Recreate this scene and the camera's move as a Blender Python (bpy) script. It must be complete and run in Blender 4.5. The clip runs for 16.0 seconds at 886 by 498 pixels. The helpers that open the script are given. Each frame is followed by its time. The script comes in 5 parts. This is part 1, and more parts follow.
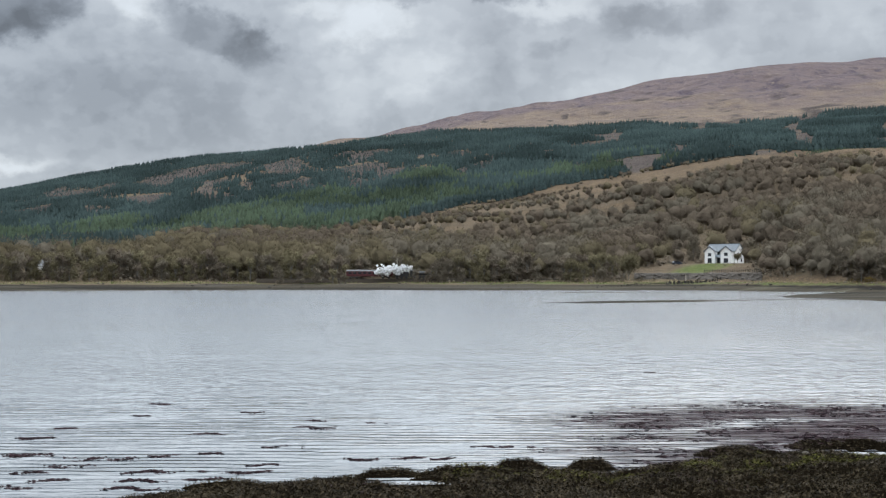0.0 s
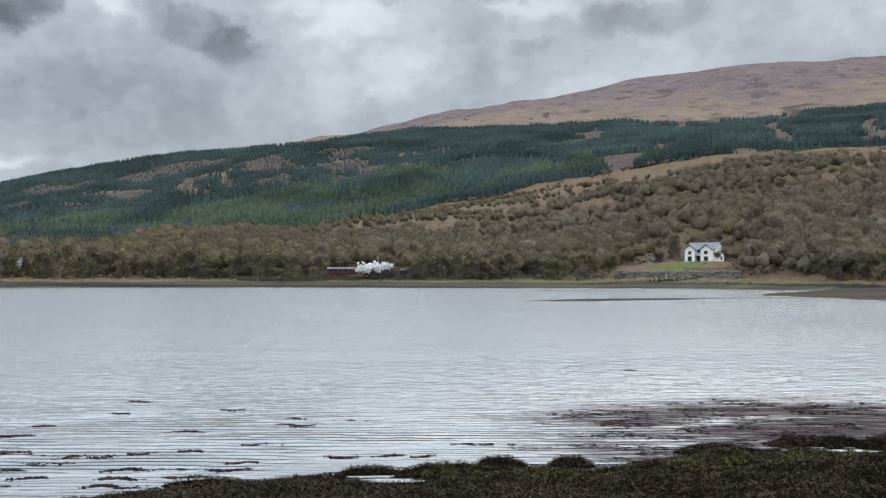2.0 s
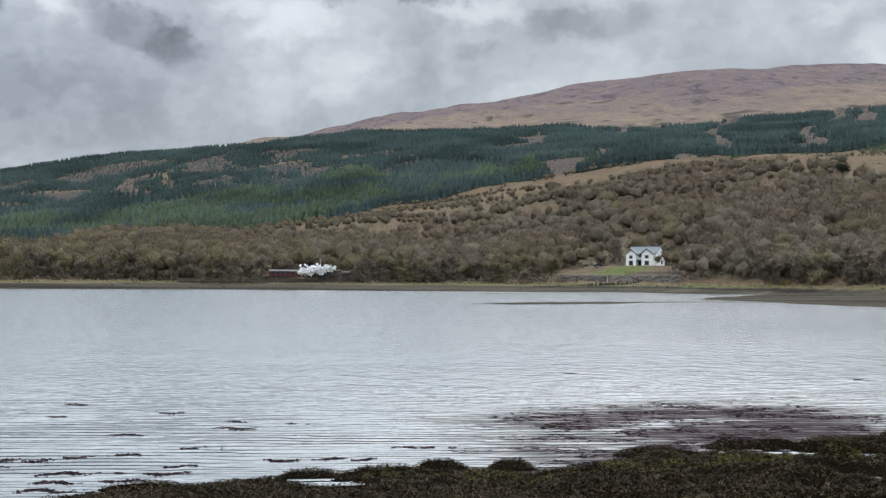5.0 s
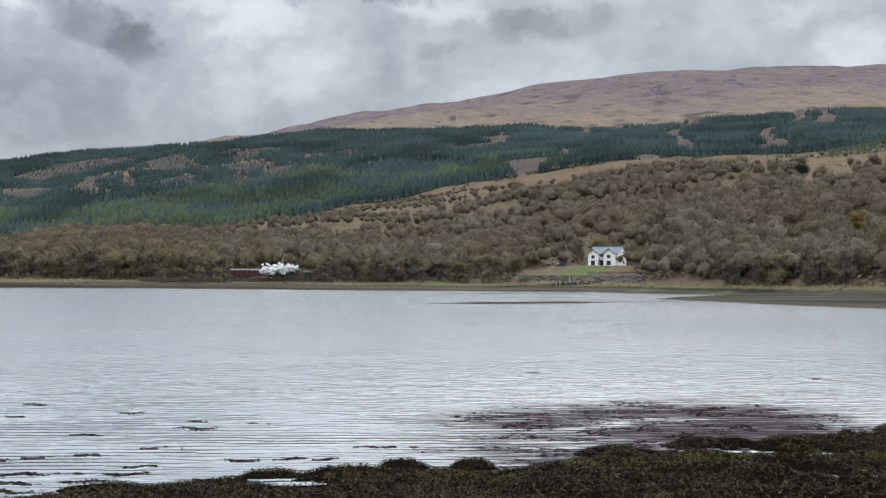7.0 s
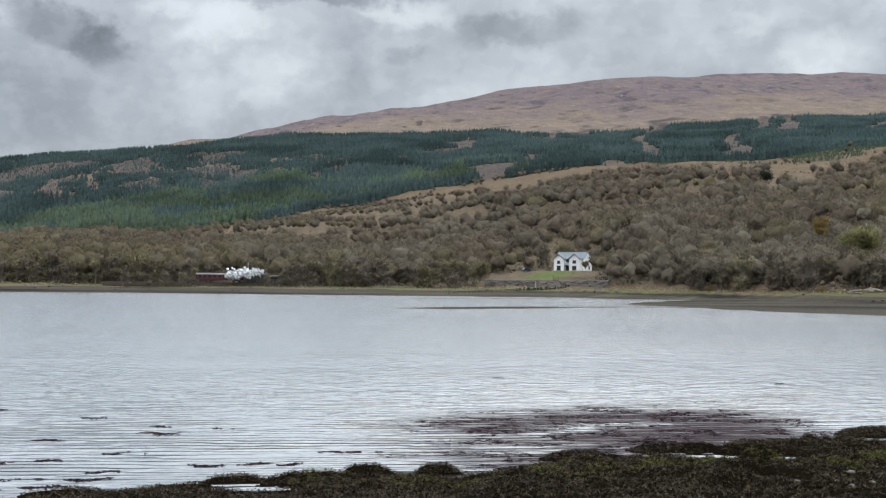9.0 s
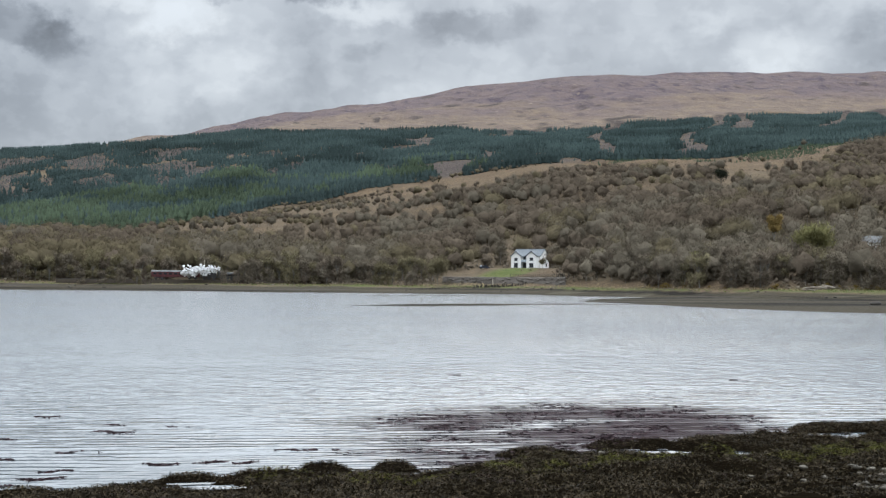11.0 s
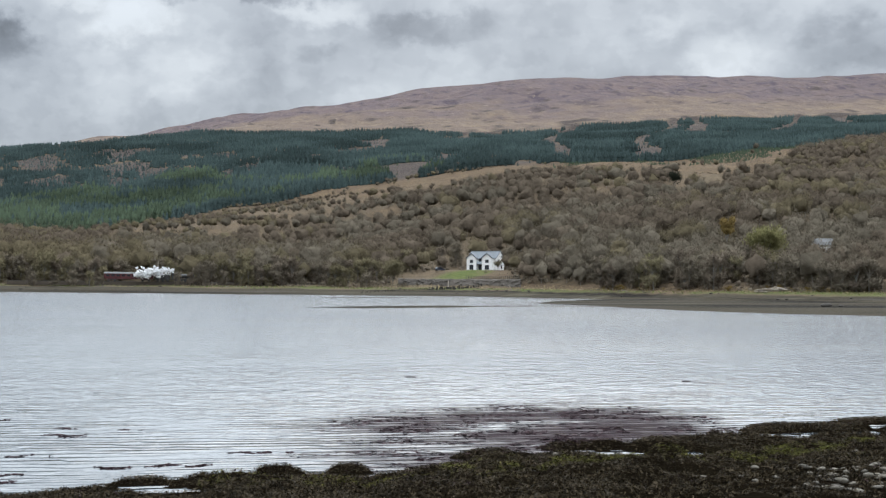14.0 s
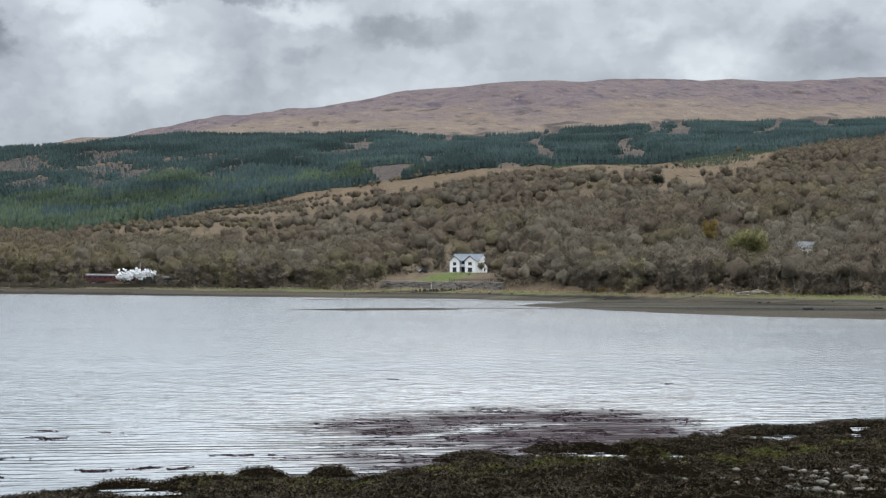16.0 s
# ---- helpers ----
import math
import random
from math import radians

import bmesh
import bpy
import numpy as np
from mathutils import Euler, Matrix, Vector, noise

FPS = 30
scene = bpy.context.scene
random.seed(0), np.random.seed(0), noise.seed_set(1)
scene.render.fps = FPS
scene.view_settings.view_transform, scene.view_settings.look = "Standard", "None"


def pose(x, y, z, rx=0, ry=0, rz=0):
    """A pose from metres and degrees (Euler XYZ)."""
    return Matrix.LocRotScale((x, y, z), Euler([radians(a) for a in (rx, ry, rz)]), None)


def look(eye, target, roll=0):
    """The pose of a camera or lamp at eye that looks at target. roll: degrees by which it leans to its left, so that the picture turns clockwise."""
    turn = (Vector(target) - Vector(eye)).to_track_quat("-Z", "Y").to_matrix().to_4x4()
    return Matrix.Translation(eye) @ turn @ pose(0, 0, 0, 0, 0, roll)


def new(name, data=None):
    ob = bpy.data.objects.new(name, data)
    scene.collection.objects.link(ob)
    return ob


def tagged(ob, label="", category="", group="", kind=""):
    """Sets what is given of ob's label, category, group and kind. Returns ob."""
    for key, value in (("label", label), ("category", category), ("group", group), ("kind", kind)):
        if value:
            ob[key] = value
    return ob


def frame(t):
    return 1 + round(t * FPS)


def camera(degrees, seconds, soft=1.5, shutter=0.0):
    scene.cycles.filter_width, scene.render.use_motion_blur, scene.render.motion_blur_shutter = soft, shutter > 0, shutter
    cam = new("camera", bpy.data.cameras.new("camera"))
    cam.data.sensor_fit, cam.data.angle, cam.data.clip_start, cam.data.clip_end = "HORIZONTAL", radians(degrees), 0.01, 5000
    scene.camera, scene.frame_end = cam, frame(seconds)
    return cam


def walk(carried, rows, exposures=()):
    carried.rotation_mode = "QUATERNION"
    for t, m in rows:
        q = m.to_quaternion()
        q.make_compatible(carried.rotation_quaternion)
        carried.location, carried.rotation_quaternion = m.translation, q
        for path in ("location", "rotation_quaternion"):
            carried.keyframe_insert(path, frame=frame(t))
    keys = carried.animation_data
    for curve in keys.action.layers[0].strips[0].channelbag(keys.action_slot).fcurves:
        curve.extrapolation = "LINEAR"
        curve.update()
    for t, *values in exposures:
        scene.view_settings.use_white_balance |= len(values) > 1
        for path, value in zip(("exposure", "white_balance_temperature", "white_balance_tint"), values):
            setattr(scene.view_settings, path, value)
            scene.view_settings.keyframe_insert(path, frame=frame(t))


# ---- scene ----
cam = camera(39.46, 16.0, soft=1.3)
EYE, TILT, LEAN = 4.0, 1.415, 0.0
# seconds, drift to the right, yaw, pitch, roll of a hand-held pan
ROWS = [
    (0.0, 0.000, -0.000, 0.000, -0.000),
    (0.5, 0.001, -0.125, -0.022, 0.076),
    (1.0, 0.002, -0.310, -0.072, 0.039),
    (1.5, 0.004, -0.565, -0.106, -0.076),
    (2.0, 0.007, -0.884, -0.106, -0.114),
    (2.5, 0.010, -1.265, -0.062, -0.265),
    (3.0, 0.013, -1.678, 0.012, -0.331),
    (3.5, 0.017, -2.136, 0.092, -0.363),
    (4.0, 0.021, -2.607, 0.141, -0.383),
    (4.5, 0.024, -3.069, 0.117, -0.450),
    (5.0, 0.028, -3.526, 0.046, -0.445),
    (7.5, 0.045, -5.638, 0.061, -0.648),
    (8.0, 0.048, -6.013, 0.144, -0.676),
    (8.5, 0.051, -6.410, 0.214, -0.714),
    (9.0, 0.054, -6.819, 0.281, -0.783),
    (11.5, 0.074, -9.274, 0.155, -0.806),
    (12.0, 0.077, -9.707, 0.170, -0.814),
    (12.5, 0.080, -10.061, 0.216, -0.795),
    (13.0, 0.082, -10.342, 0.261, -0.831),
    (13.5, 0.084, -10.593, 0.289, -0.886),
    (14.0, 0.086, -10.848, 0.299, -0.861),
    (14.5, 0.088, -11.104, 0.309, -0.882),
    (15.0, 0.090, -11.324, 0.347, -0.896),
    (15.5, 0.091, -11.507, 0.391, -0.904),
    (16.0, 0.092, -11.630, 0.424, -0.956),
]
walk(cam, [(t, pose(0, 0, EYE, TILT, LEAN, 0) @ pose(x, 0, 0, 90 + pitch, roll, yaw)) for t, x, yaw, pitch, roll in ROWS],
     exposures=((0.0, -0.01), (2.5, 0.0), (8.0, 0.03), (12.5, 0.09), (16.0, 0.09)))

# ---- sky and light ----
SUN_AZ, SUN_EL = radians(17), radians(40)
world = bpy.data.worlds.new("overcast_sky")
scene.world = world
world.use_nodes = True
wt = world.node_tree
wt.nodes.clear()


def wn(kind, **props):
    n = wt.nodes.new(kind)
    for k, val in props.items():
        if k == "op":
            n.operation = val
        elif k == "blend":
            n.blend_type = val
        elif k == "dtype":
            n.data_type = val
    return n


def wmath(op, a, b=None, clamp=False):
    n = wn("ShaderNodeMath", op=op)
    n.use_clamp = clamp
    for i, val in enumerate((a, b)):
        if val is None:
            continue
        if isinstance(val, (int, float)):
            n.inputs[i].default_value = val
        else:
            wt.links.new(val, n.inputs[i])
    return n.outputs[0]


def wmix(fac, a, b):
    n = wn("ShaderNodeMix", dtype="RGBA")
    for sock, val in ((n.inputs[0], fac), (n.inputs[6], a), (n.inputs[7], b)):
        if isinstance(val, (int, float)):
            sock.default_value = val
        elif isinstance(val, tuple):
            sock.default_value = (*val, 1)
        else:
            wt.links.new(val, sock)
    return n.outputs[2]


def wnoise(vec, scale, detail, rough, dist=0.0):
    n = wn("ShaderNodeTexNoise")
    wt.links.new(vec, n.inputs["Vector"])
    n.inputs["Scale"].default_value = scale
    n.inputs["Detail"].default_value = detail
    n.inputs["Roughness"].default_value = rough
    n.inputs["Distortion"].default_value = dist
    return n.outputs[0]


sky = wn("ShaderNodeTexSky")
sky.sky_type = "NISHITA"
sky.sun_disc = False
sky.sun_elevation, sky.sun_rotation = SUN_EL, SUN_AZ
sky.altitude, sky.air_density, sky.dust_density = 0, 1.0, 2.0
coord = wn("ShaderNodeTexCoord")
sep = wn("ShaderNodeSeparateXYZ")
wt.links.new(coord.outputs["Generated"], sep.inputs[0])
azim = wmath("MULTIPLY", wmath("ARCTAN2", sep.outputs[0], sep.outputs[1]), 57.2958)
elev = wmath("MULTIPLY", wmath("ARCSINE", sep.outputs[2]), 57.2958)
stretch = wn("ShaderNodeMapping")
stretch.inputs["Scale"].default_value = (1, 1, 1.35)
wt.links.new(coord.outputs["Generated"], stretch.inputs[0])
warp_a = wmath("SUBTRACT", wnoise(stretch.outputs[0], 17, 9, 0.60), 0.5)
shifted = wn("ShaderNodeMapping")
shifted.inputs["Location"].default_value = (7.3, 2.1, 4.4)
wt.links.new(stretch.outputs[0], shifted.inputs[0])
warp_b = wmath("SUBTRACT", wnoise(shifted.outputs[0], 19, 9, 0.60), 0.5)
az_w = wmath("ADD", azim, wmath("MULTIPLY", warp_a, 5.0))
el_w = wmath("ADD", elev, wmath("MULTIPLY", warp_b, 3.4))


def bank(az, el, wide, high, amount, tilt, firm):
    """A cloud mass or gap round a direction (degrees), soft-edged and ragged by the warp."""
    dx = wmath("DIVIDE", wmath("SUBTRACT", az_w, az), wide)
    dy = wmath("SUBTRACT", wmath("DIVIDE", wmath("SUBTRACT", el_w, el), high), wmath("MULTIPLY", dx, tilt * wide / high))
    r2 = wmath("ADD", wmath("MULTIPLY", dx, dx), wmath("MULTIPLY", dy, dy))
    return wmath("MULTIPLY", wmath("POWER", 2.718, wmath("MULTIPLY", wmath("POWER", r2, firm), -1.0)), amount)


# azimuth, elevation, half width, half height, brightness added, tilt of the mass (degrees), firmness of its edge
BANKS = [
    (-19.4, 12.2, 2.7, 1.5, -0.34, 0.0, 3.2), (-19.0, 11.0, 1.8, 0.8, -0.06, 0, 2.0), (-10.5, 11.2, 3.3, 1.15, -0.20, -0.28, 3.0), (-8.3, 10.3, 1.6, 0.9, -0.12, -0.2, 2.4),
    (-13.6, 10.9, 1.6, 0.5, -0.07, -0.1, 2.0), (-15.5, 7.6, 8.0, 2.3, -0.10, 0, 1.5), (-7.0, 8.2, 3.0, 2.0, -0.04, 0, 1.5), (-21.0, 5.0, 4.0, 0.45, 0.26, 0, 1.5),
    (-14.6, 12.6, 1.9, 0.8, 0.20, -0.3, 2.0), (-3.4, 11.7, 1.9, 1.1, 0.22, 0.1, 2.0), (-6.0, 12.6, 1.2, 0.5, 0.14, 0, 2.0), (-1.6, 9.4, 1.7, 1.2, 0.10, 0.3, 3.0),
    (-4.6, 8.4, 1.6, 1.2, 0.08, 0, 2.0), (0.6, 13.2, 5.0, 0.6, -0.24, 0, 2.4), (2.0, 9.4, 1.3, 1.9, -0.09, 0, 2.0), (5.2, 12.5, 2.2, 0.6, 0.16, 0, 2.0),
    (10.4, 11.7, 3.4, 0.8, -0.17, 0.08, 2.6), (5.0, 10.7, 1.1, 0.5, -0.10, 0, 2.4), (16.0, 12.9, 4.0, 0.6, -0.05, 0, 1.5), (23.6, 10.2, 1.5, 1.1, 0.15, 0, 2.0),
    (21.6, 11.9, 1.6, 0.7, 0.09, 0, 2.0), (29.3, 10.7, 3.2, 1.3, -0.12, 0, 2.4), (20.0, 9.2, 2.5, 0.7, -0.03, 0, 1.5), (8.0, 8.4, 3.0, 0.9, 0.05, 0, 1.5),
]


def edged(value, lo, hi, amount):
    """Noise with firmer edges, centred on nought."""
    n = wn("ShaderNodeMapRange")
    n.interpolation_type = "SMOOTHSTEP"
    for k, val in ((1, lo), (2, hi), (3, -amount), (4, amount)):
        n.inputs[k].default_value = val
    wt.links.new(value, n.inputs[0])
    return n.outputs[0]


total = edged(wnoise(stretch.outputs[0], 7.5, 6, 0.5), 0.38, 0.62, 0.050)
total = wmath("ADD", total, edged(wnoise(shifted.outputs[0], 19, 6, 0.5), 0.43, 0.57, 0.030))
total = wmath("ADD", total, edged(wnoise(shifted.outputs[0], 46, 5, 0.5), 0.44, 0.56, 0.018))
for row in BANKS:
    total = wmath("ADD", total, bank(*row))
up = wmath("MULTIPLY", wmath("MAXIMUM", wmath("SUBTRACT", sep.outputs[2], 0.20), 0.0), 1.8)
# brighter cloud round the hidden sun
toward = wn("ShaderNodeVectorMath", op="DOT_PRODUCT")
wt.links.new(coord.outputs["Generated"], toward.inputs[0])
toward.inputs[1].default_value = (math.sin(SUN_AZ) * math.cos(SUN_EL), math.cos(SUN_AZ) * math.cos(SUN_EL), math.sin(SUN_EL))
glow = wmath("MULTIPLY", wmath("POWER", wmath("MAXIMUM", toward.outputs["Value"], 0.0), 2.5), 0.45)
# Step up just above the view, all round: added light for water and land.
up = wmath("ADD", up, wmath("MULTIPLY", wmath("ADD", glow, 1.62), wmath("MULTIPLY", wmath("SUBTRACT", sep.outputs[2], 0.228), 13.0, clamp=True)))
level = wmath("MAXIMUM", wmath("ADD", wmath("ADD", total, 0.54), up), 0.16)
tint = wmix(wmath("MULTIPLY", wmath("SUBTRACT", level, 0.25), 2.2, clamp=True), (0.835, 0.96, 1.14), (0.908, 0.99, 1.075))
cloud = wn("ShaderNodeMix", dtype="RGBA", blend="MULTIPLY")
cloud.inputs[0].default_value = 1.0
wt.links.new(tint, cloud.inputs[6])
comb = wn("ShaderNodeCombineColor")
for k in range(3):
    wt.links.new(level, comb.inputs[k])
wt.links.new(comb.outputs[0], cloud.inputs[7])
thin = wn("ShaderNodeMix", dtype="RGBA", blend="MULTIPLY")
thin.inputs[0].default_value = 1.0
wt.links.new(sky.outputs[0], thin.inputs[6])
thin.inputs[7].default_value = (0.08, 0.08, 0.08, 1)
mixed = wmix(0.93, thin.outputs[2], cloud.outputs[2])
bg = wn("ShaderNodeBackground")
wt.links.new(mixed, bg.inputs[0])
bg.inputs[1].default_value = 1.0
wt.links.new(bg.outputs[0], wn("ShaderNodeOutputWorld").inputs[0])

sun = new("sun", bpy.data.lights.new("sun", "SUN"))
sun.data.energy, sun.data.angle, sun.data.color = 0.8, radians(40), (1.0, 0.96, 0.9)
far = Vector((math.sin(SUN_AZ) * math.cos(SUN_EL), math.cos(SUN_AZ) * math.cos(SUN_EL), math.sin(SUN_EL)))
sun.matrix_world = look(far * 100, (0, 0, 0))
scene.view_settings.exposure = 0.0

# ---- materials ----
def material(name, c1, c2, c3=None, big=0.05, small=1.0, rough=0.9, bump=0.3, bump_scale=None, island=0.0, each=0.0, leaf=0.0, metal=0.0, spec=0.3, stretch=(1, 1, 1), depth=0.02, tone=0.0):
    """Two tones broken up at a large and a small scale, with fine relief; island and each vary it by piece."""
    m = bpy.data.materials.new(name)
    m.use_nodes = True
    t = m.node_tree
    p = t.nodes["Principled BSDF"]
    out = t.nodes["Material Output"]
    co = t.nodes.new("ShaderNodeTexCoord")
    mp = t.nodes.new("ShaderNodeMapping")
    mp.inputs["Scale"].default_value = stretch
    t.links.new(co.outputs["Object"], mp.inputs[0])

    def tex(scale, detail=5):
        n = t.nodes.new("ShaderNodeTexNoise")
        n.inputs["Scale"].default_value = scale
        n.inputs["Detail"].default_value = detail
        n.inputs["Roughness"].default_value = 0.6
        t.links.new(mp.outputs[0], n.inputs["Vector"])
        r = t.nodes.new("ShaderNodeMapRange")
        r.inputs[1].default_value, r.inputs[2].default_value = 0.32, 0.68
        t.links.new(n.outputs[0], r.inputs[0])
        return r.outputs[0]

    def mix(fac, a, b, blend="MIX"):
        n = t.nodes.new("ShaderNodeMix")
        n.data_type, n.blend_type = "RGBA", blend
        for sock, val in ((n.inputs[0], fac), (n.inputs[6], a), (n.inputs[7], b)):
            if isinstance(val, (int, float)):
                sock.default_value = val
            elif isinstance(val, tuple):
                sock.default_value = (*val, 1)
            else:
                t.links.new(val, sock)
        return n.outputs[2]

    fine = tex(small)
    col = mix(tex(big), c1, c2)
    if c3:
        f3 = t.nodes.new("ShaderNodeMath")
        f3.operation = "MULTIPLY"
        f3.inputs[1].default_value = 0.6
        t.links.new(fine, f3.inputs[0])
        col = mix(f3.outputs[0], col, c3)
    for amount, node, socket in ((island, "ShaderNodeNewGeometry", "Random Per Island"), (each, "ShaderNodeObjectInfo", "Random")):
        if amount:
            g = t.nodes.new(node)
            r = t.nodes.new("ShaderNodeMapRange")
            r.inputs[3].default_value, r.inputs[4].default_value = 1 - amount, 1 + amount
            t.links.new(g.outputs[socket], r.inputs[0])
            h = t.nodes.new("ShaderNodeCombineColor")
            for k in range(3):
                t.links.new(r.outputs[0], h.inputs[k])
            col = mix(1.0, col, h.outputs[0], "MULTIPLY")
    if tone:
        g = t.nodes.new("ShaderNodeAttribute")
        g.attribute_name = "tone"
        r = t.nodes.new("ShaderNodeMath")
        r.operation = "MULTIPLY_ADD"
        r.inputs[1].default_value, r.inputs[2].default_value = tone, 1.0
        t.links.new(g.outputs["Fac"], r.inputs[0])
        h = t.nodes.new("ShaderNodeCombineColor")
        for k in range(3):
            t.links.new(r.outputs[0], h.inputs[k])
        col = mix(1.0, col, h.outputs[0], "MULTIPLY")
    t.links.new(col, p.inputs["Base Color"])
    p.inputs["Roughness"].default_value = rough
    p.inputs["Metallic"].default_value = metal
    p.inputs["Specular IOR Level"].default_value = spec
    if bump:
        b = t.nodes.new("ShaderNodeBump")
        b.inputs["Strength"].default_value = bump
        b.inputs["Distance"].default_value = depth
        t.links.new(tex(bump_scale, 4) if bump_scale else fine, b.inputs["Height"])
        t.links.new(b.outputs[0], p.inputs["Normal"])
    if leaf:
        tr = t.nodes.new("ShaderNodeBsdfTranslucent")
        t.links.new(col, tr.inputs[0])
        ms = t.nodes.new("ShaderNodeMixShader")
        ms.inputs[0].default_value = leaf
        t.links.new(p.outputs[0], ms.inputs[1])
        t.links.new(tr.outputs[0], ms.inputs[2])
        t.links.new(ms.outputs[0], out.inputs[0])
    return m


def twig(name, c1, c2, c3, shade=0.53, tone=0.17, leaf=0.25):
    c1, c2, c3 = (tuple(k * shade * f for k in c) for c, f in ((c1, 1.06), (c2, 0.90), (c3, 1.10)))
    return material(name, c1, c2, c3, big=0.35, small=0.9, rough=0.9, bump=0.5, bump_scale=0.8, depth=0.5, island=0.10, each=0.13, leaf=leaf, spec=0.0, tone=tone)


TWIG_BROWN = twig("bare_brown_twigs", (0.186, 0.148, 0.110), (0.160, 0.128, 0.097), (0.198, 0.158, 0.117))
TWIG_GREY = twig("bare_grey_twigs", (0.178, 0.152, 0.115), (0.156, 0.133, 0.102), (0.192, 0.164, 0.122))
TWIG_OLIVE = twig("budding_olive_twigs", (0.184, 0.152, 0.096), (0.160, 0.134, 0.087), (0.196, 0.162, 0.100))
LEAF_LIME = twig("fresh_lime_leaves", (0.262, 0.246, 0.110), (0.226, 0.216, 0.100), (0.288, 0.264, 0.120), 0.56)
LEAF_GOLD = twig("golden_catkins", (0.3375, 0.2375, 0.0875), (0.2812, 0.2000, 0.0775), (0.3750, 0.2687, 0.1000), 0.55)
# Shore twigs: hillside tones lightened in colour to offset shade low on the trees.
LIGHTENED_ALDER = twig("lightened_alder_twigs", (0.240, 0.202, 0.152), (0.205, 0.174, 0.133), (0.258, 0.218, 0.163), 0.62)
LIGHTENED_BIRCH = twig("pinkish_birch_twigs", (0.246, 0.199, 0.152), (0.206, 0.168, 0.131), (0.268, 0.220, 0.165), 0.60)
LIGHTENED_BUDS = twig("yellowish_birch_buds", (0.262, 0.226, 0.138), (0.225, 0.196, 0.122), (0.280, 0.240, 0.144), 0.60)
# Spruce's own blue-green, kept a little bluer in colour for distance haze.
SPRUCE = twig("dark_spruce_needles", (0.058, 0.084, 0.083), (0.048, 0.071, 0.073), (0.068, 0.094, 0.084), 0.58, 0.36)
LARCH = twig("green_larch_needles", (0.082, 0.112, 0.072), (0.068, 0.096, 0.068), (0.096, 0.124, 0.076), 0.58, 0.36)
PINE = twig("dark_pine_needles", (0.045, 0.050, 0.036), (0.036, 0.042, 0.030), (0.056, 0.060, 0.042))
BARK = material("grey_bark", (0.13, 0.11, 0.09), (0.20, 0.18, 0.15), (0.09, 0.075, 0.06), big=0.8, small=6, bump=0.5)
BIRCH_BARK = material("pale_birch_bark", (0.2100, 0.2000, 0.1800), (0.1500, 0.1400, 0.1250), (0.0600, 0.0500, 0.0450), big=0.8, small=3, bump=0.3)
# Tones run far apart: patchy browns, plus mound light and hollow shade in colour.
WRACK = material("wet_brown_wrack", (0.0270, 0.0205, 0.0120), (0.0045, 0.0038, 0.0030), (0.0700, 0.0540, 0.0330), big=0.6, small=7, rough=0.45, bump=0.3, island=0.85, spec=0.012)
WRACK_RED = material("purple_red_wrack", (0.034, 0.0200, 0.0240), (0.022, 0.0135, 0.0170), (0.046, 0.0270, 0.0280), big=0.6, small=7, rough=0.5, bump=0.3, island=0.4, spec=0.03)
ALGAE = material("green_gut_weed", (0.0680, 0.0690, 0.0190), (0.0480, 0.0520, 0.0160), (0.0950, 0.0880, 0.0260), big=0.9, small=8, rough=0.5, bump=0.3, island=0.4, spec=0.0)
STONE = material("shore_stone", (0.082, 0.072, 0.056), (0.052, 0.047, 0.039), (0.120, 0.104, 0.078), big=3, small=14, rough=0.75, bump=0.4, each=0.35)
ROCK_DARK = material("dark_wet_rock", (0.035, 0.032, 0.028), (0.055, 0.050, 0.044), (0.025, 0.022, 0.020), big=0.4, small=4, rough=0.7, bump=0.6, each=0.3, spec=0.06)
GRASS = material("spring_grass", (0.10, 0.135, 0.035), (0.13, 0.14, 0.050), (0.075, 0.105, 0.030), big=0.08, small=1.2, island=0.35, leaf=0.2, bump=0)
DEAD_GRASS = material("straw_coloured_grass", (0.26, 0.20, 0.115), (0.19, 0.15, 0.085), (0.30, 0.24, 0.14), big=0.08, small=1.2, island=0.35, leaf=0.2, bump=0)
GORSE = twig("rusty_gorse", (0.2015, 0.1365, 0.0390), (0.1430, 0.1105, 0.0455), (0.2470, 0.1690, 0.0455))
RENDER_WHITE = material("white_render", (0.6336, 0.6336, 0.6178), (0.5861, 0.5861, 0.5702), (0.6178, 0.6098, 0.5861), big=0.4, small=5, rough=0.85, bump=0.15)
SLATE = material("blue_grey_slate", (0.118, 0.130, 0.140), (0.094, 0.105, 0.115), (0.140, 0.152, 0.162), big=0.5, small=3, rough=0.75, bump=0.3, each=0.12, spec=0.1)
LEAD = material("dark_slate_verge", (0.06, 0.07, 0.08), (0.05, 0.055, 0.065), big=0.5, small=3, rough=0.9, bump=0.2, spec=0.03)
FRAME_DARK = material("dark_window_frame", (0.03, 0.03, 0.033), (0.04, 0.04, 0.043), rough=0.5, bump=0)
GLASS = material("dark_window_glass", (0.012, 0.014, 0.017), (0.018, 0.02, 0.024), rough=0.06, bump=0, spec=0.6)
BALCONY_GREY = material("grey_blue_balcony", (0.30, 0.34, 0.37), (0.26, 0.30, 0.33), big=0.5, small=3, rough=0.5, bump=0.1)
TIMBER = material("weathered_timber", (0.13, 0.105, 0.08), (0.085, 0.07, 0.055), (0.17, 0.14, 0.11), big=0.6, small=5, rough=0.85, bump=0.4, each=0.3)
BLEACHED = material("bleached_driftwood", (0.27, 0.235, 0.19), (0.19, 0.165, 0.135), (0.34, 0.30, 0.25), big=0.7, small=5, rough=0.85, bump=0.4, each=0.3)
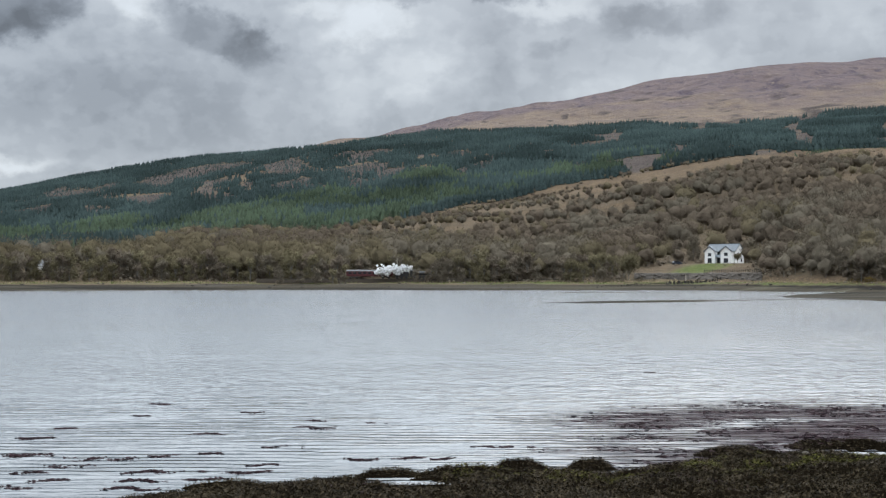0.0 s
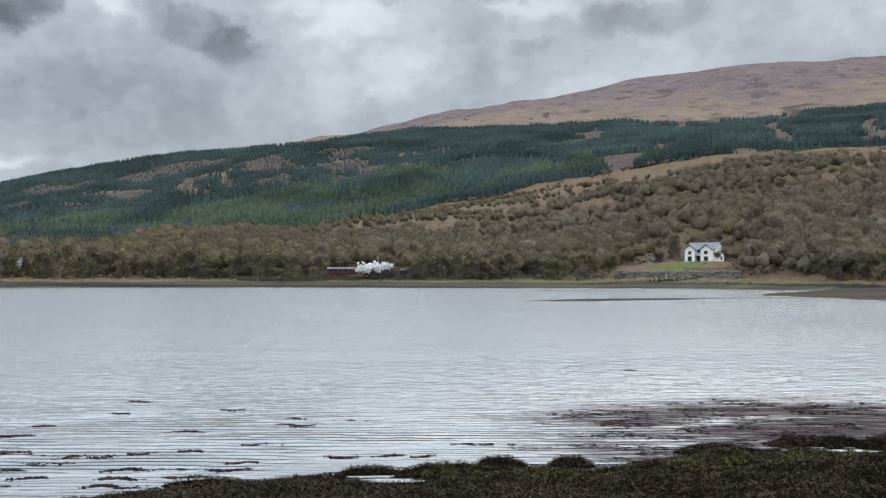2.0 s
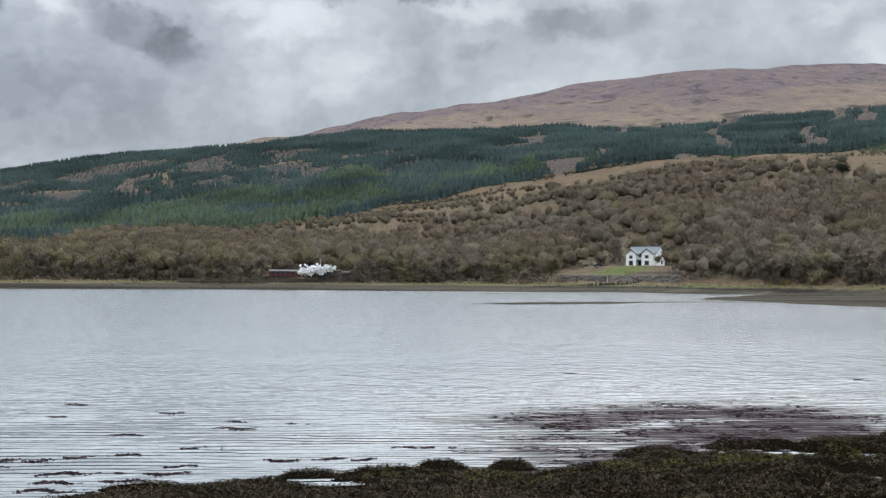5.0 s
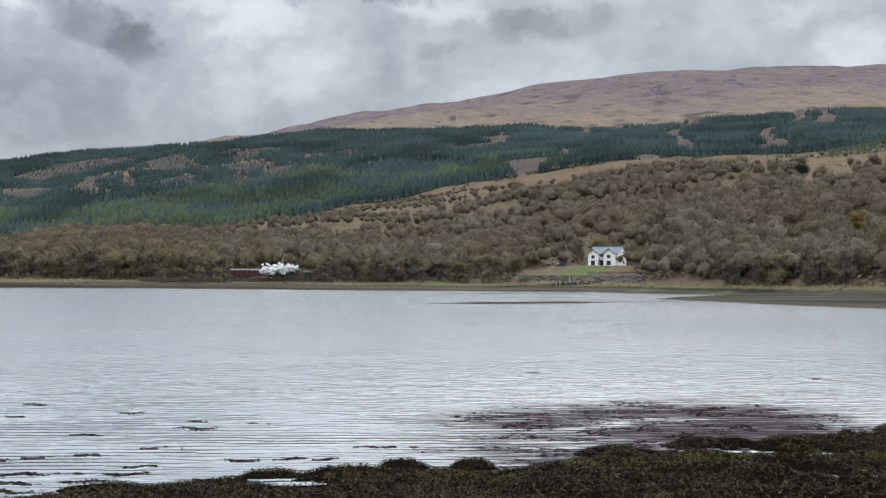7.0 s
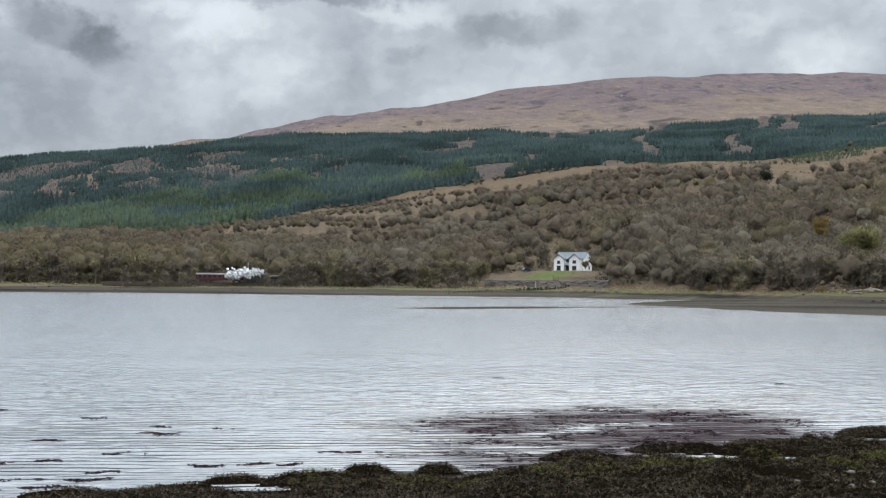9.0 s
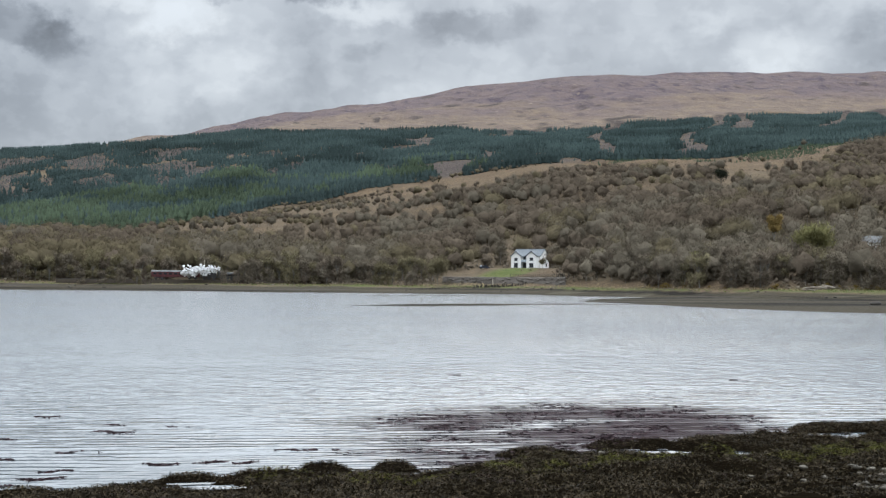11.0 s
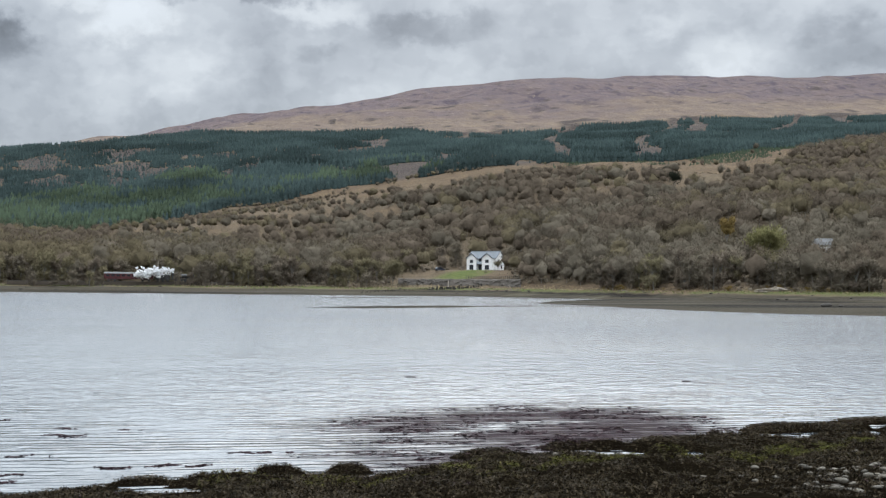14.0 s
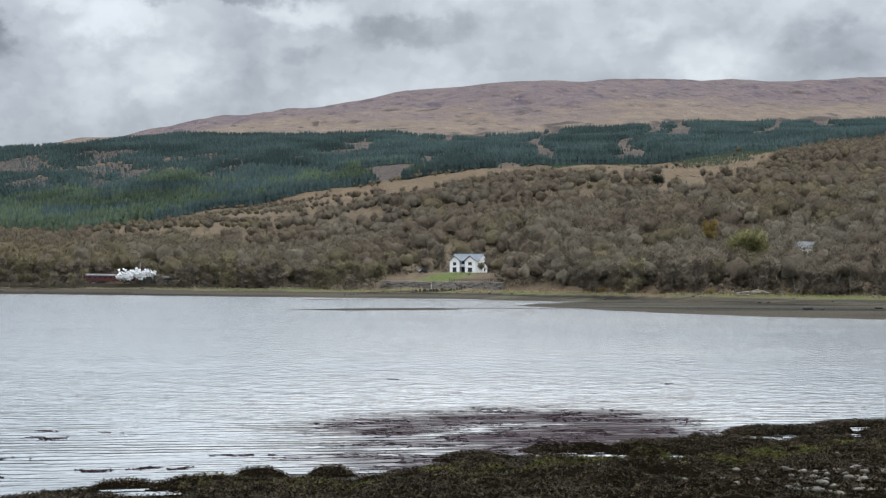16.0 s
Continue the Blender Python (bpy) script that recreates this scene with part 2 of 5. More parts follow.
BALLAST = material("dark_brown_ballast", (0.034, 0.028, 0.022), (0.022, 0.018, 0.015), (0.048, 0.040, 0.031), big=0.3, small=2.5, rough=1.0, bump=0.8, spec=0.0, depth=0.1)
TIMBER_DARK = material("black_tarred_timber", (0.018, 0.016, 0.014), (0.030, 0.026, 0.022), (0.012, 0.011, 0.010), big=0.6, small=5, rough=0.8, bump=0.5, each=0.3)
WALLSTONE = material("grey_ballast_stone", (0.082, 0.070, 0.059), (0.060, 0.052, 0.045), (0.104, 0.091, 0.077), big=0.25, small=1.4, rough=0.9, bump=0.8, each=0.25, depth=0.15)
MAROON = material("maroon_coach_paint", (0.062, 0.014, 0.015), (0.048, 0.012, 0.013), big=0.4, small=3, rough=0.4, bump=0.05)
COACH_ROOF = material("pale_grey_coach_roof", (0.1650, 0.1650, 0.1650), (0.1200, 0.1200, 0.1200), big=0.4, small=3, rough=0.9, bump=0.1, spec=0.03)
BLACK_IRON = material("black_iron", (0.012, 0.012, 0.013), (0.022, 0.021, 0.02), big=0.5, small=4, rough=0.5, bump=0.2, spec=0.5)
STEAM = material("white_steam", (0.8100, 0.8100, 0.8100), (0.7740, 0.7740, 0.7830), (0.8280, 0.8280, 0.8280), big=0.3, small=1.5, rough=1.0, bump=0.3, leaf=0.5, spec=0.0, depth=0.3)
CAR_PAINT = material("dark_blue_car_paint", (0.016, 0.02, 0.032), (0.02, 0.024, 0.036), rough=0.25, bump=0, spec=0.6)
CAR_WHITE = material("white_vehicle_paint", (0.75, 0.75, 0.74), (0.68, 0.68, 0.67), rough=0.4, bump=0, spec=0.5)
RUBBER = material("black_rubber", (0.012, 0.012, 0.012), (0.018, 0.018, 0.018), rough=0.8, bump=0)


def ground_material():
    """Moor, felled slopes, pasture, mud and wet shore, blended by the cover painted on the land."""
    m = bpy.data.materials.new("hillside_and_shore")
    m.use_nodes = True
    t = m.node_tree
    p = t.nodes["Principled BSDF"]
    co = t.nodes.new("ShaderNodeTexCoord")

    def tex(scale, lo=0.35, hi=0.65, detail=7, sc=(1, 1, 1)):
        mp = t.nodes.new("ShaderNodeMapping")
        mp.inputs["Scale"].default_value = sc
        t.links.new(co.outputs["Object"], mp.inputs[0])
        n = t.nodes.new("ShaderNodeTexNoise")
        n.inputs["Scale"].default_value, n.inputs["Detail"].default_value, n.inputs["Roughness"].default_value = scale, detail, 0.62
        t.links.new(mp.outputs[0], n.inputs["Vector"])
        r = t.nodes.new("ShaderNodeMapRange")
        r.inputs[1].default_value, r.inputs[2].default_value = lo, hi
        t.links.new(n.outputs[0], r.inputs[0])
        return r.outputs[0]

    def mix(fac, a, b):
        n = t.nodes.new("ShaderNodeMix")
        n.data_type = "RGBA"
        for sock, val in ((n.inputs[0], fac), (n.inputs[6], a), (n.inputs[7], b)):
            if isinstance(val, tuple):
                sock.default_value = (*val, 1)
            else:
                t.links.new(val, sock)
        return n.outputs[2]

    cover = t.nodes.new("ShaderNodeAttribute")
    cover.attribute_name = "cover"
    s1 = t.nodes.new("ShaderNodeSeparateColor")
    t.links.new(cover.outputs["Color"], s1.inputs[0])
    extra = t.nodes.new("ShaderNodeAttribute")
    extra.attribute_name = "extra"
    s2 = t.nodes.new("ShaderNodeSeparateColor")
    t.links.new(extra.outputs["Color"], s2.inputs[0])
    bracken = mix(tex(0.03), (0.092, 0.068, 0.049), (0.063, 0.053, 0.037))
    bracken = mix(tex(0.25), bracken, (0.107, 0.081, 0.053))
    heath = mix(tex(0.008, sc=(1, 0.6, 3)), (0.128, 0.098, 0.080), (0.110, 0.086, 0.073))
    heath = mix(tex(0.05, 0.45, 0.66, sc=(0.8, 0.5, 1)), heath, (0.152, 0.116, 0.085))
    heather = mix(tex(0.02, 0.4, 0.6, sc=(0.7, 1, 2)), (0.094, 0.074, 0.078), (0.114, 0.088, 0.083))
    heather = mix(tex(0.030, 0.50, 0.64, sc=(1.0, 0.35, 1)), heather, (0.062, 0.050, 0.060))
    heath = mix(s2.outputs[2], heath, heather)
    heath = mix(tex(0.035, 0.55, 0.68, sc=(1.0, 0.4, 1)), heath, (0.084, 0.065, 0.061))
    heath = mix(tex(0.10, 0.60, 0.70, sc=(1.0, 0.4, 1)), heath, (0.170, 0.136, 0.106))
    felled = mix(tex(0.05), (0.044, 0.036, 0.033), (0.030, 0.026, 0.024))
    felled = mix(tex(0.3), felled, (0.076, 0.062, 0.055))
    green = mix(tex(0.05), (0.074, 0.092, 0.030), (0.111, 0.104, 0.048))
    green = mix(tex(0.5), green, (0.056, 0.070, 0.026))
    mud = mix(tex(0.06, sc=(0.4, 1, 1)), (0.034, 0.029, 0.022), (0.022, 0.019, 0.015))
    mud = mix(tex(0.3171, 0.1761, 0.2642), mud, (0.041, 0.035, 0.025))
    mud = mix(tex(0.05, 0.52, 0.66, 6, (0.12, 1, 1)), mud, (0.078, 0.070, 0.048))
    mud = mix(tex(1.0, 0.46, 0.60, 4, (0.005, 0.022, 1)), mud, (0.014, 0.012, 0.010))
    mud = mix(tex(1.0, 0.56, 0.64, 5, (0.008, 0.05, 1)), mud, (0.050, 0.044, 0.037))
    straw = mix(tex(0.06), (0.142, 0.101, 0.060), (0.088, 0.062, 0.041))
    straw = mix(tex(0.4), straw, (0.060, 0.045, 0.032))
    col = mix(s1.outputs[0], bracken, heath)
    col = mix(s1.outputs[1], col, green)
    col = mix(s2.outputs[0], col, felled)
    col = mix(s2.outputs[1], col, straw)
    col = mix(s1.outputs[2], col, mud)
    t.links.new(col, p.inputs["Base Color"])
    wet = t.nodes.new("ShaderNodeMapRange")
    wet.inputs[3].default_value, wet.inputs[4].default_value = 0.95, 0.85
    t.links.new(s1.outputs[2], wet.inputs[0])
    t.links.new(wet.outputs[0], p.inputs["Roughness"])
    p.inputs["Specular IOR Level"].default_value = 0.02
    b = t.nodes.new("ShaderNodeBump")
    b.inputs["Strength"].default_value, b.inputs["Distance"].default_value = 0.8, 1.0
    rough_h = t.nodes.new("ShaderNodeMath")
    rough_h.operation = "MULTIPLY_ADD"
    t.links.new(tex(0.028, 0.0, 1.0, 9, (0.8, 1, 1)), rough_h.inputs[0])
    gain = t.nodes.new("ShaderNodeMath")
    gain.operation = "MULTIPLY_ADD"
    gain.inputs[1].default_value, gain.inputs[2].default_value = 22.0, 1.0
    t.links.new(s1.outputs[0], gain.inputs[0])
    t.links.new(gain.outputs[0], rough_h.inputs[1])
    t.links.new(tex(0.35, 0.2, 0.8), rough_h.inputs[2])
    t.links.new(rough_h.outputs[0], b.inputs["Height"])
    t.links.new(b.outputs[0], p.inputs["Normal"])
    return m


def water_material():
    """Ruffled salt water: long low swell, wind ripples and a finer chop."""
    m = bpy.data.materials.new("rippled_loch_water")
    m.use_nodes = True
    t = m.node_tree
    p = t.nodes["Principled BSDF"]
    p.inputs["Roughness"].default_value = 0.065
    co = t.nodes.new("ShaderNodeTexCoord")

    def tex(scale, sc, detail=4, dist=0.0, rot=0.0):
        mp = t.nodes.new("ShaderNodeMapping")
        mp.inputs["Scale"].default_value = sc
        mp.inputs["Rotation"].default_value = (0, 0, rot)
        t.links.new(co.outputs["Object"], mp.inputs[0])
        n = t.nodes.new("ShaderNodeTexNoise")
        n.inputs["Scale"].default_value, n.inputs["Detail"].default_value = scale, detail
        n.inputs["Distortion"].default_value = dist
        t.links.new(mp.outputs[0], n.inputs["Vector"])
        return n.outputs[0]

    def math2(op, a, b):
        n = t.nodes.new("ShaderNodeMath")
        n.operation = op
        for i, val in enumerate((a, b)):
            if isinstance(val, (int, float)):
                n.inputs[i].default_value = val
            else:
                t.links.new(val, n.inputs[i])
        return n.outputs[0]

    weed = t.nodes.new("ShaderNodeAttribute")
    weed.attribute_name = "weed"
    tone = t.nodes.new("ShaderNodeMix")
    tone.data_type = "RGBA"
    tone.inputs[6].default_value, tone.inputs[7].default_value = (0.040, 0.048, 0.054, 1), (0.026, 0.019, 0.022, 1)
    t.links.new(weed.outputs["Fac"], tone.inputs[0])
    t.links.new(tone.outputs[2], p.inputs["Base Color"])
    t.links.new(math2("SUBTRACT", 1.36, math2("MULTIPLY", weed.outputs["Fac"], 0.31)), p.inputs["IOR"])
    place = t.nodes.new("ShaderNodeSeparateXYZ")
    t.links.new(co.outputs["Object"], place.inputs[0])

    def ramp(value, lo, hi, from_, to_):
        n = t.nodes.new("ShaderNodeMapRange")
        n.interpolation_type = "SMOOTHSTEP"
        for k, val in ((1, lo), (2, hi), (3, from_), (4, to_)):
            n.inputs[k].default_value = val
        t.links.new(value, n.inputs[0])
        return n.outputs[0]

    # wind patches carry a short chop; the sheltered shallows carry long fine ripples
    gusts = ramp(tex(0.035, (0.35, 1.0, 1), 3), 0.38, 0.62, 0.72, 1.12)
    sheltered = ramp(place.outputs[1], 33.0, 58.0, 1.0, 0.0)
    chop = math2("ADD", math2("MULTIPLY", tex(1.7, (0.8, 1.0, 1), 3, 0.3, 0.06), 0.075), math2("MULTIPLY", tex(5.0, (0.5, 1.0, 1), 2, 0.2, -0.08), 0.018))
    chop = math2("ADD", chop, math2("MULTIPLY", tex(0.60, (1.0, 0.9, 1), 3, 0.2, 0.1), 0.055))
    h = math2("MULTIPLY", chop, math2("MULTIPLY", gusts, ramp(place.outputs[1], 24.0, 52.0, 0.22, 1.0)))
    for rate, bend, turn, height in ((0.60, 5.0, 0.05, 0.025), (0.95, 4.5, -0.07, 0.010)):
        lines = t.nodes.new("ShaderNodeTexWave")
        lines.wave_type, lines.bands_direction = "BANDS", "Y"
        for key, val in (("Scale", rate), ("Distortion", bend), ("Detail", 3.0), ("Detail Scale", 0.8)):
            lines.inputs[key].default_value = val
        lm = t.nodes.new("ShaderNodeMapping")
        lm.inputs["Scale"].default_value, lm.inputs["Rotation"].default_value = (0.75, 1, 1), (0, 0, turn)
        t.links.new(co.outputs["Object"], lm.inputs[0])
        t.links.new(lm.outputs[0], lines.inputs["Vector"])
        patch = ramp(tex(0.30, (0.5, 1, 1), 4, 0.0, turn), 0.38, 0.60, 0.15, 1.0)
        h = math2("ADD", h, math2("MULTIPLY", math2("MULTIPLY", lines.outputs["Fac"], math2("MULTIPLY", math2("ADD", patch, math2("MULTIPLY", weed.outputs["Fac"], 1.3)), sheltered)), height))
    # at a low eye the faces of the ripples that lean to the near shore are those that show
    h = math2("ADD", h, math2("MULTIPLY", place.outputs[1], 0.09))
    b = t.nodes.new("ShaderNodeBump")
    b.inputs["Strength"].default_value, b.inputs["Distance"].default_value = 1.0, 1.0
    t.links.new(h, b.inputs["Height"])
    t.links.new(b.outputs[0], p.inputs["Normal"])
    return m


GROUND, WATER = ground_material(), water_material()

# ---- building helpers ----
def thing(name, label, category, group="", at=(0, 0, 0), kind=""):
    ob = new(name)
    ob.empty_display_size = 0.3
    ob.location = at
    return tagged(ob, label, category, group, kind)


def link_mesh(name, me, mat, parent=None, label="", kind=""):
    me.materials.append(mat)
    ob = new(name, me)
    if parent:
        ob.parent = parent
    return tagged(ob, label, kind=kind)


def part(name, bm, mat, parent=None, label="", smooth=False):
    me = bpy.data.meshes.new(name)
    bm.to_mesh(me)
    bm.free()
    if smooth:
        me.polygons.foreach_set("use_smooth", np.ones(len(me.polygons), bool))
    return link_mesh(name, me, mat, parent, label)


def soup(name, verts, tris, normals=None, tone=None):
    """A mesh from arrays of vertices (n, 3) and triangles (m, 3); normals round off the shading of a crown."""
    me = bpy.data.meshes.new(name)
    verts, tris = np.asarray(verts, np.float32), np.asarray(tris, np.int32)
    me.vertices.add(len(verts))
    me.vertices.foreach_set("co", verts.ravel())
    me.loops.add(tris.size)
    me.loops.foreach_set("vertex_index", tris.ravel())
    me.polygons.add(len(tris))
    me.polygons.foreach_set("loop_start", np.arange(0, tris.size, 3, dtype=np.int32))
    me.update(calc_edges=True)
    if tone is not None:
        me.attributes.new("tone", "FLOAT", "POINT").data.foreach_set("value", np.asarray(tone, np.float32))
    if normals is not None:
        me.polygons.foreach_set("use_smooth", np.ones(len(tris), bool))
        me.normals_split_custom_set_from_vertices(np.asarray(normals, np.float32))
    return me


def box(bm, x0, y0, z0, x1, y1, z1):
    v = [bm.verts.new(c) for c in ((x0, y0, z0), (x1, y0, z0), (x1, y1, z0), (x0, y1, z0), (x0, y0, z1), (x1, y0, z1), (x1, y1, z1), (x0, y1, z1))]
    for f in ((3, 2, 1, 0), (4, 5, 6, 7), (0, 1, 5, 4), (1, 2, 6, 5), (2, 3, 7, 6), (3, 0, 4, 7)):
        bm.faces.new([v[i] for i in f])
    return v


def prism(bm, outline, lo, hi, axis="y"):
    """An outline of (a, b) pairs pulled from lo to hi along an axis."""
    def at(a, b, c):
        return {"y": (a, c, b), "x": (c, a, b), "z": (a, b, c)}[axis]
    r0 = [bm.verts.new(at(a, b, lo)) for a, b in outline]
    r1 = [bm.verts.new(at(a, b, hi)) for a, b in outline]
    n = len(outline)
    bm.faces.new(r0)
    bm.faces.new(r1[::-1])
    for i in range(n):
        bm.faces.new((r0[i], r1[i], r1[(i + 1) % n], r0[(i + 1) % n]))
    bmesh.ops.recalc_face_normals(bm, faces=bm.faces)


def limb(bm, p0, p1, r0, r1, sides=5):
    """A tapered round piece between two points."""
    p0, p1 = Vector(p0), Vector(p1)
    q = (p1 - p0).to_track_quat("Z", "Y")
    rings = []
    for p, r in ((p0, r0), (p1, r1)):
        rings.append([bm.verts.new(p + q @ Vector((r * math.cos(a), r * math.sin(a), 0))) for a in (2 * math.pi * k / sides for k in range(sides))])
    for k in range(sides):
        bm.faces.new((rings[0][k], rings[0][(k + 1) % sides], rings[1][(k + 1) % sides], rings[1][k]))
    bm.faces.new(rings[1])
    bm.faces.new(rings[0][::-1])


def value_noise(x, y, size, seed):
    """Smooth noise in -1..1 on a lattice of that many metres."""
    g = np.random.default_rng(seed).uniform(-1, 1, (257, 257))
    a, b = np.asarray(x) / size + 1000.3, np.asarray(y) / size + 1000.7
    i, j = np.floor(a).astype(int), np.floor(b).astype(int)
    f, h = a - i, b - j
    f, h = f * f * (3 - 2 * f), h * h * (3 - 2 * h)
    i0, i1, j0, j1 = i % 257, (i + 1) % 257, j % 257, (j + 1) % 257
    return (g[i0, j0] * (1 - f) + g[i1, j0] * f) * (1 - h) + (g[i0, j1] * (1 - f) + g[i1, j1] * f) * h


def fractal(x, y, size, seed, octaves=4):
    return sum(value_noise(x, y, size / 2 ** k, seed + k) * 0.5 ** k for k in range(octaves))


def smooth(a, lo, hi):
    s = np.clip((np.asarray(a, float) - lo) / (hi - lo), 0, 1)
    return s * s * (3 - 2 * s)


# ---- the lie of the land (metres; the camera stands at the origin, the loch lies north) ----
def shore_line(x):
    """Northing of the far waterline."""
    return np.interp(x, [-900, -300, -155, -63, 0, 96, 130, 160, 200, 300, 500], [420, 430, 440, 478, 462, 448, 400, 335, 295, 260, 210])


def mud_edge(y):
    """Easting of the edge of the mud flat."""
    return np.interp(y, [60, 130, 150, 170, 181, 200, 240, 290, 340, 400, 450], [420, 190, 132, 104, 93, 84, 79, 76, 100, 134, 150])


def moor_top(x):
    return np.interp(x, [-2500, -1500, -600, -280, -200, -74, 22, 160, 300, 435, 573, 711, 849, 989, 1234, 1408, 1552, 1765, 2400, 3500], [40, 90, 175, 280, 336, 372, 396, 420, 438, 468, 493, 516, 532, 535, 549, 561, 562, 582, 590, 560])


def forest_top(x):
    return np.interp(x, [-2500, -1300, -772, -674, -575, -477, -280, -83, 65, 213, 390, 627, 852, 1043, 1182, 1310, 2200, 3500], [20, 80, 152, 173, 193, 208, 231, 252, 264, 264, 272, 284, 303, 316, 328, 333, 370, 380])


def brow(x):
    """Height of the brow of the wooded slope in front."""
    return np.interp(x, [-1500, -500, -377, -300, -209, -160, -88, 0, 80, 128, 190, 263, 326, 432, 543, 640, 1000, 2500], [8, 12, 16, 22, 34, 40, 46, 59, 72, 80, 86, 100, 111, 115, 125, 141, 170, 180])


HOUSE_AT = (121.0, 530.0, 10.8)
BROW, FOOT, EDGE, TOP = 1050.0, 1260.0, 2150.0, 3000.0


def land(x, y):
    x, y = np.asarray(x, float), np.asarray(y, float)
    s = shore_line(x)
    d = y - s
    beach = np.interp(d, [-400, -60, -20, 0, 6, 24, 30, 46, 62, 95, 160], [-9, -2.2, -0.8, 0, 0.8, 2.2, 2.5, 3.3, 5.8, 9.5, 16])
    start, z0 = s + 110, 10.8
    top = brow(x)
    z0 = np.minimum(z0, 4 + 0.5 * top)
    f = np.clip((y - start) / (BROW - start), 0, 1)
    slope = z0 + (top - z0) * (0.65 * f + 0.35 * f * f * (3 - 2 * f))
    z = np.where(d < 60, beach, np.minimum(np.maximum(beach, 5.6), 40) * (1 - smooth(d, 60, 120)) + slope * smooth(d, 60, 120))
    foot = 4 + (top - 4) * 1.10
    z = np.where(y > BROW, top + (foot - top) * smooth(y, BROW, FOOT), z)
    ft = forest_top(x)
    z = np.where(y > FOOT, foot + (ft - foot) * np.clip((y - FOOT) / (EDGE - FOOT), 0, 1) ** 1.05, z)
    z = np.where(y > EDGE, ft + (moor_top(x) - ft) * np.clip((y - EDGE) / (TOP - EDGE), 0, 1) ** 0.92, z)
    z = np.where(y > TOP, moor_top(x) - (y - TOP) * 0.22, z)
    wild = smooth(d, 90, 260)
    z = z + wild * (fractal(x, y, 90, 11) * 3.2 + fractal(x, y, 330, 21, 2) * 4 * smooth(y, 1000, 1500))
    z = z + smooth(y, 2200, 2500) * (1 - 0.8 * smooth(y, 2780, 3000)) * (fractal(x, y, 170, 31, 5) * 8 - 9 * np.abs(fractal(x, y, 150, 41, 4)) + 3)
    z = z + (1 - wild) * smooth(d, 2, 30) * fractal(x, y, 9, 51, 3) * 0.18
    # mud flat
    flat = np.interp(x - mud_edge(y), [-60, -8, 0, 6, 40, 200], [-1.5, -0.25, 0.0, 0.07, 0.22, 0.7]) + fractal(x, y, 14, 61, 3) * 0.035
    # two low mud bars awash off its tip
    bar = 0.035 - np.abs(y - np.interp(x, [19, 47, 66], [212, 232, 244])) / np.interp(x, [19, 27, 47, 53], [2, 11, 11, 4]) * 0.04 - 0.6 * np.maximum(0, 15 - x)
    bar = np.maximum(bar, 0.030 - np.abs(y - np.interp(x, [34, 120], [379, 408])) / 8.0 * 0.04 - 0.6 * np.maximum(0, 34 - x))
    flat = np.maximum(flat, np.where(x < 120, bar, -9))
    z = np.where((d < 20) & (y > 60), np.maximum(z, flat), z)
    # level ground for the house and its lawn
    h = smooth(np.hypot((x - HOUSE_AT[0]) / 1.25, y - HOUSE_AT[1]), 26, 13)
    z = z * (1 - h) + HOUSE_AT[2] * h
    # the near bank, on which the camera stands
    near = np.interp(y, [-400, -60, 0, 4, 12, 22, 30, 60], [14, 6, 2.4, 2.2, 1.1, -0.25, -0.9, -4])
    return np.where(y < 60, near, z)


# felled and open patches in the plantation: easting, northing, half width, half depth
CLEARINGS = [
    (247, 1935, 34, 60), (316, 1620, 17, 62), (411, 1975, 30, 55), (366, 1560, 24, 45), (497, 2140, 40, 55), (698, 1580, 14, 40),
    (-112, 1800, 40, 90), (-78, 1700, 26, 60), (-120, 1660, 16, 60), (-200, 1720, 36, 55), (-172, 1800, 34, 50), (-262, 1930, 46, 60), (-335, 1800, 24, 70), (-345, 1960, 60, 45),
    (-400, 1960, 50, 50), (-439, 1905, 36, 50), (-575, 1690, 66, 60), (-640, 1660, 46, 60), (-575, 1900, 70, 40), (-450, 1750, 50, 28), (230, 1530, 30, 45), (131, 1610, 44, 35), (50, 1640, 40, 38),
    (-30, 1670, 34, 35), (31, 1840, 16, 35),
]
# bare rides that climb through the plantation: half width, then points
RIDES = [
    (13, (670, 2200), (640, 2140), (600, 2050), (528, 1880)), (13, (528, 1880), (505, 1740), (470, 1600), (440, 1480)), (12, (470, 1590), (415, 1500)),
    (13, (860, 2200), (785, 2000), (735, 1930), (655, 1790), (615, 1710)), (17, (615, 1710), (585, 1590), (545, 1470)),
    (10, (900, 2190), (840, 2010), (775, 1880)), (9, (775, 1880), (830, 1850)), (11, (1115, 2200), (985, 1960), (850, 1750), (805, 1710)),
    (18, (1195, 2200), (1100, 2020), (1045, 1900)), (13, (-150, 1640), (-122, 1720), (-105, 1820)),
]


def clearing(x, y):
    """How far a place among the conifers is felled or open (0 to 1)."""
    x, y = np.asarray(x, float), np.asarray(y, float)
    c = np.zeros_like(x)
    n = 1 + 0.95 * fractal(x, y * 0.7, 30, 71, 4)
    for cx, cy, rx, ry in CLEARINGS:
        c = np.maximum(c, smooth(np.hypot((x - cx) / rx, (y - cy) / ry) * n, 1.25, 0.70))
    for half, *line in RIDES:
        for (x0, y0), (x1, y1) in zip(line, line[1:]):
            f = np.clip(((x - x0) * (x1 - x0) + (y - y0) * (y1 - y0)) / ((x1 - x0) ** 2 + (y1 - y0) ** 2), 0, 1)
            c = np.maximum(c, smooth(np.hypot(x - x0 - f * (x1 - x0), y - y0 - f * (y1 - y0)) * n, half * 1.2, half * 0.8))
    return c


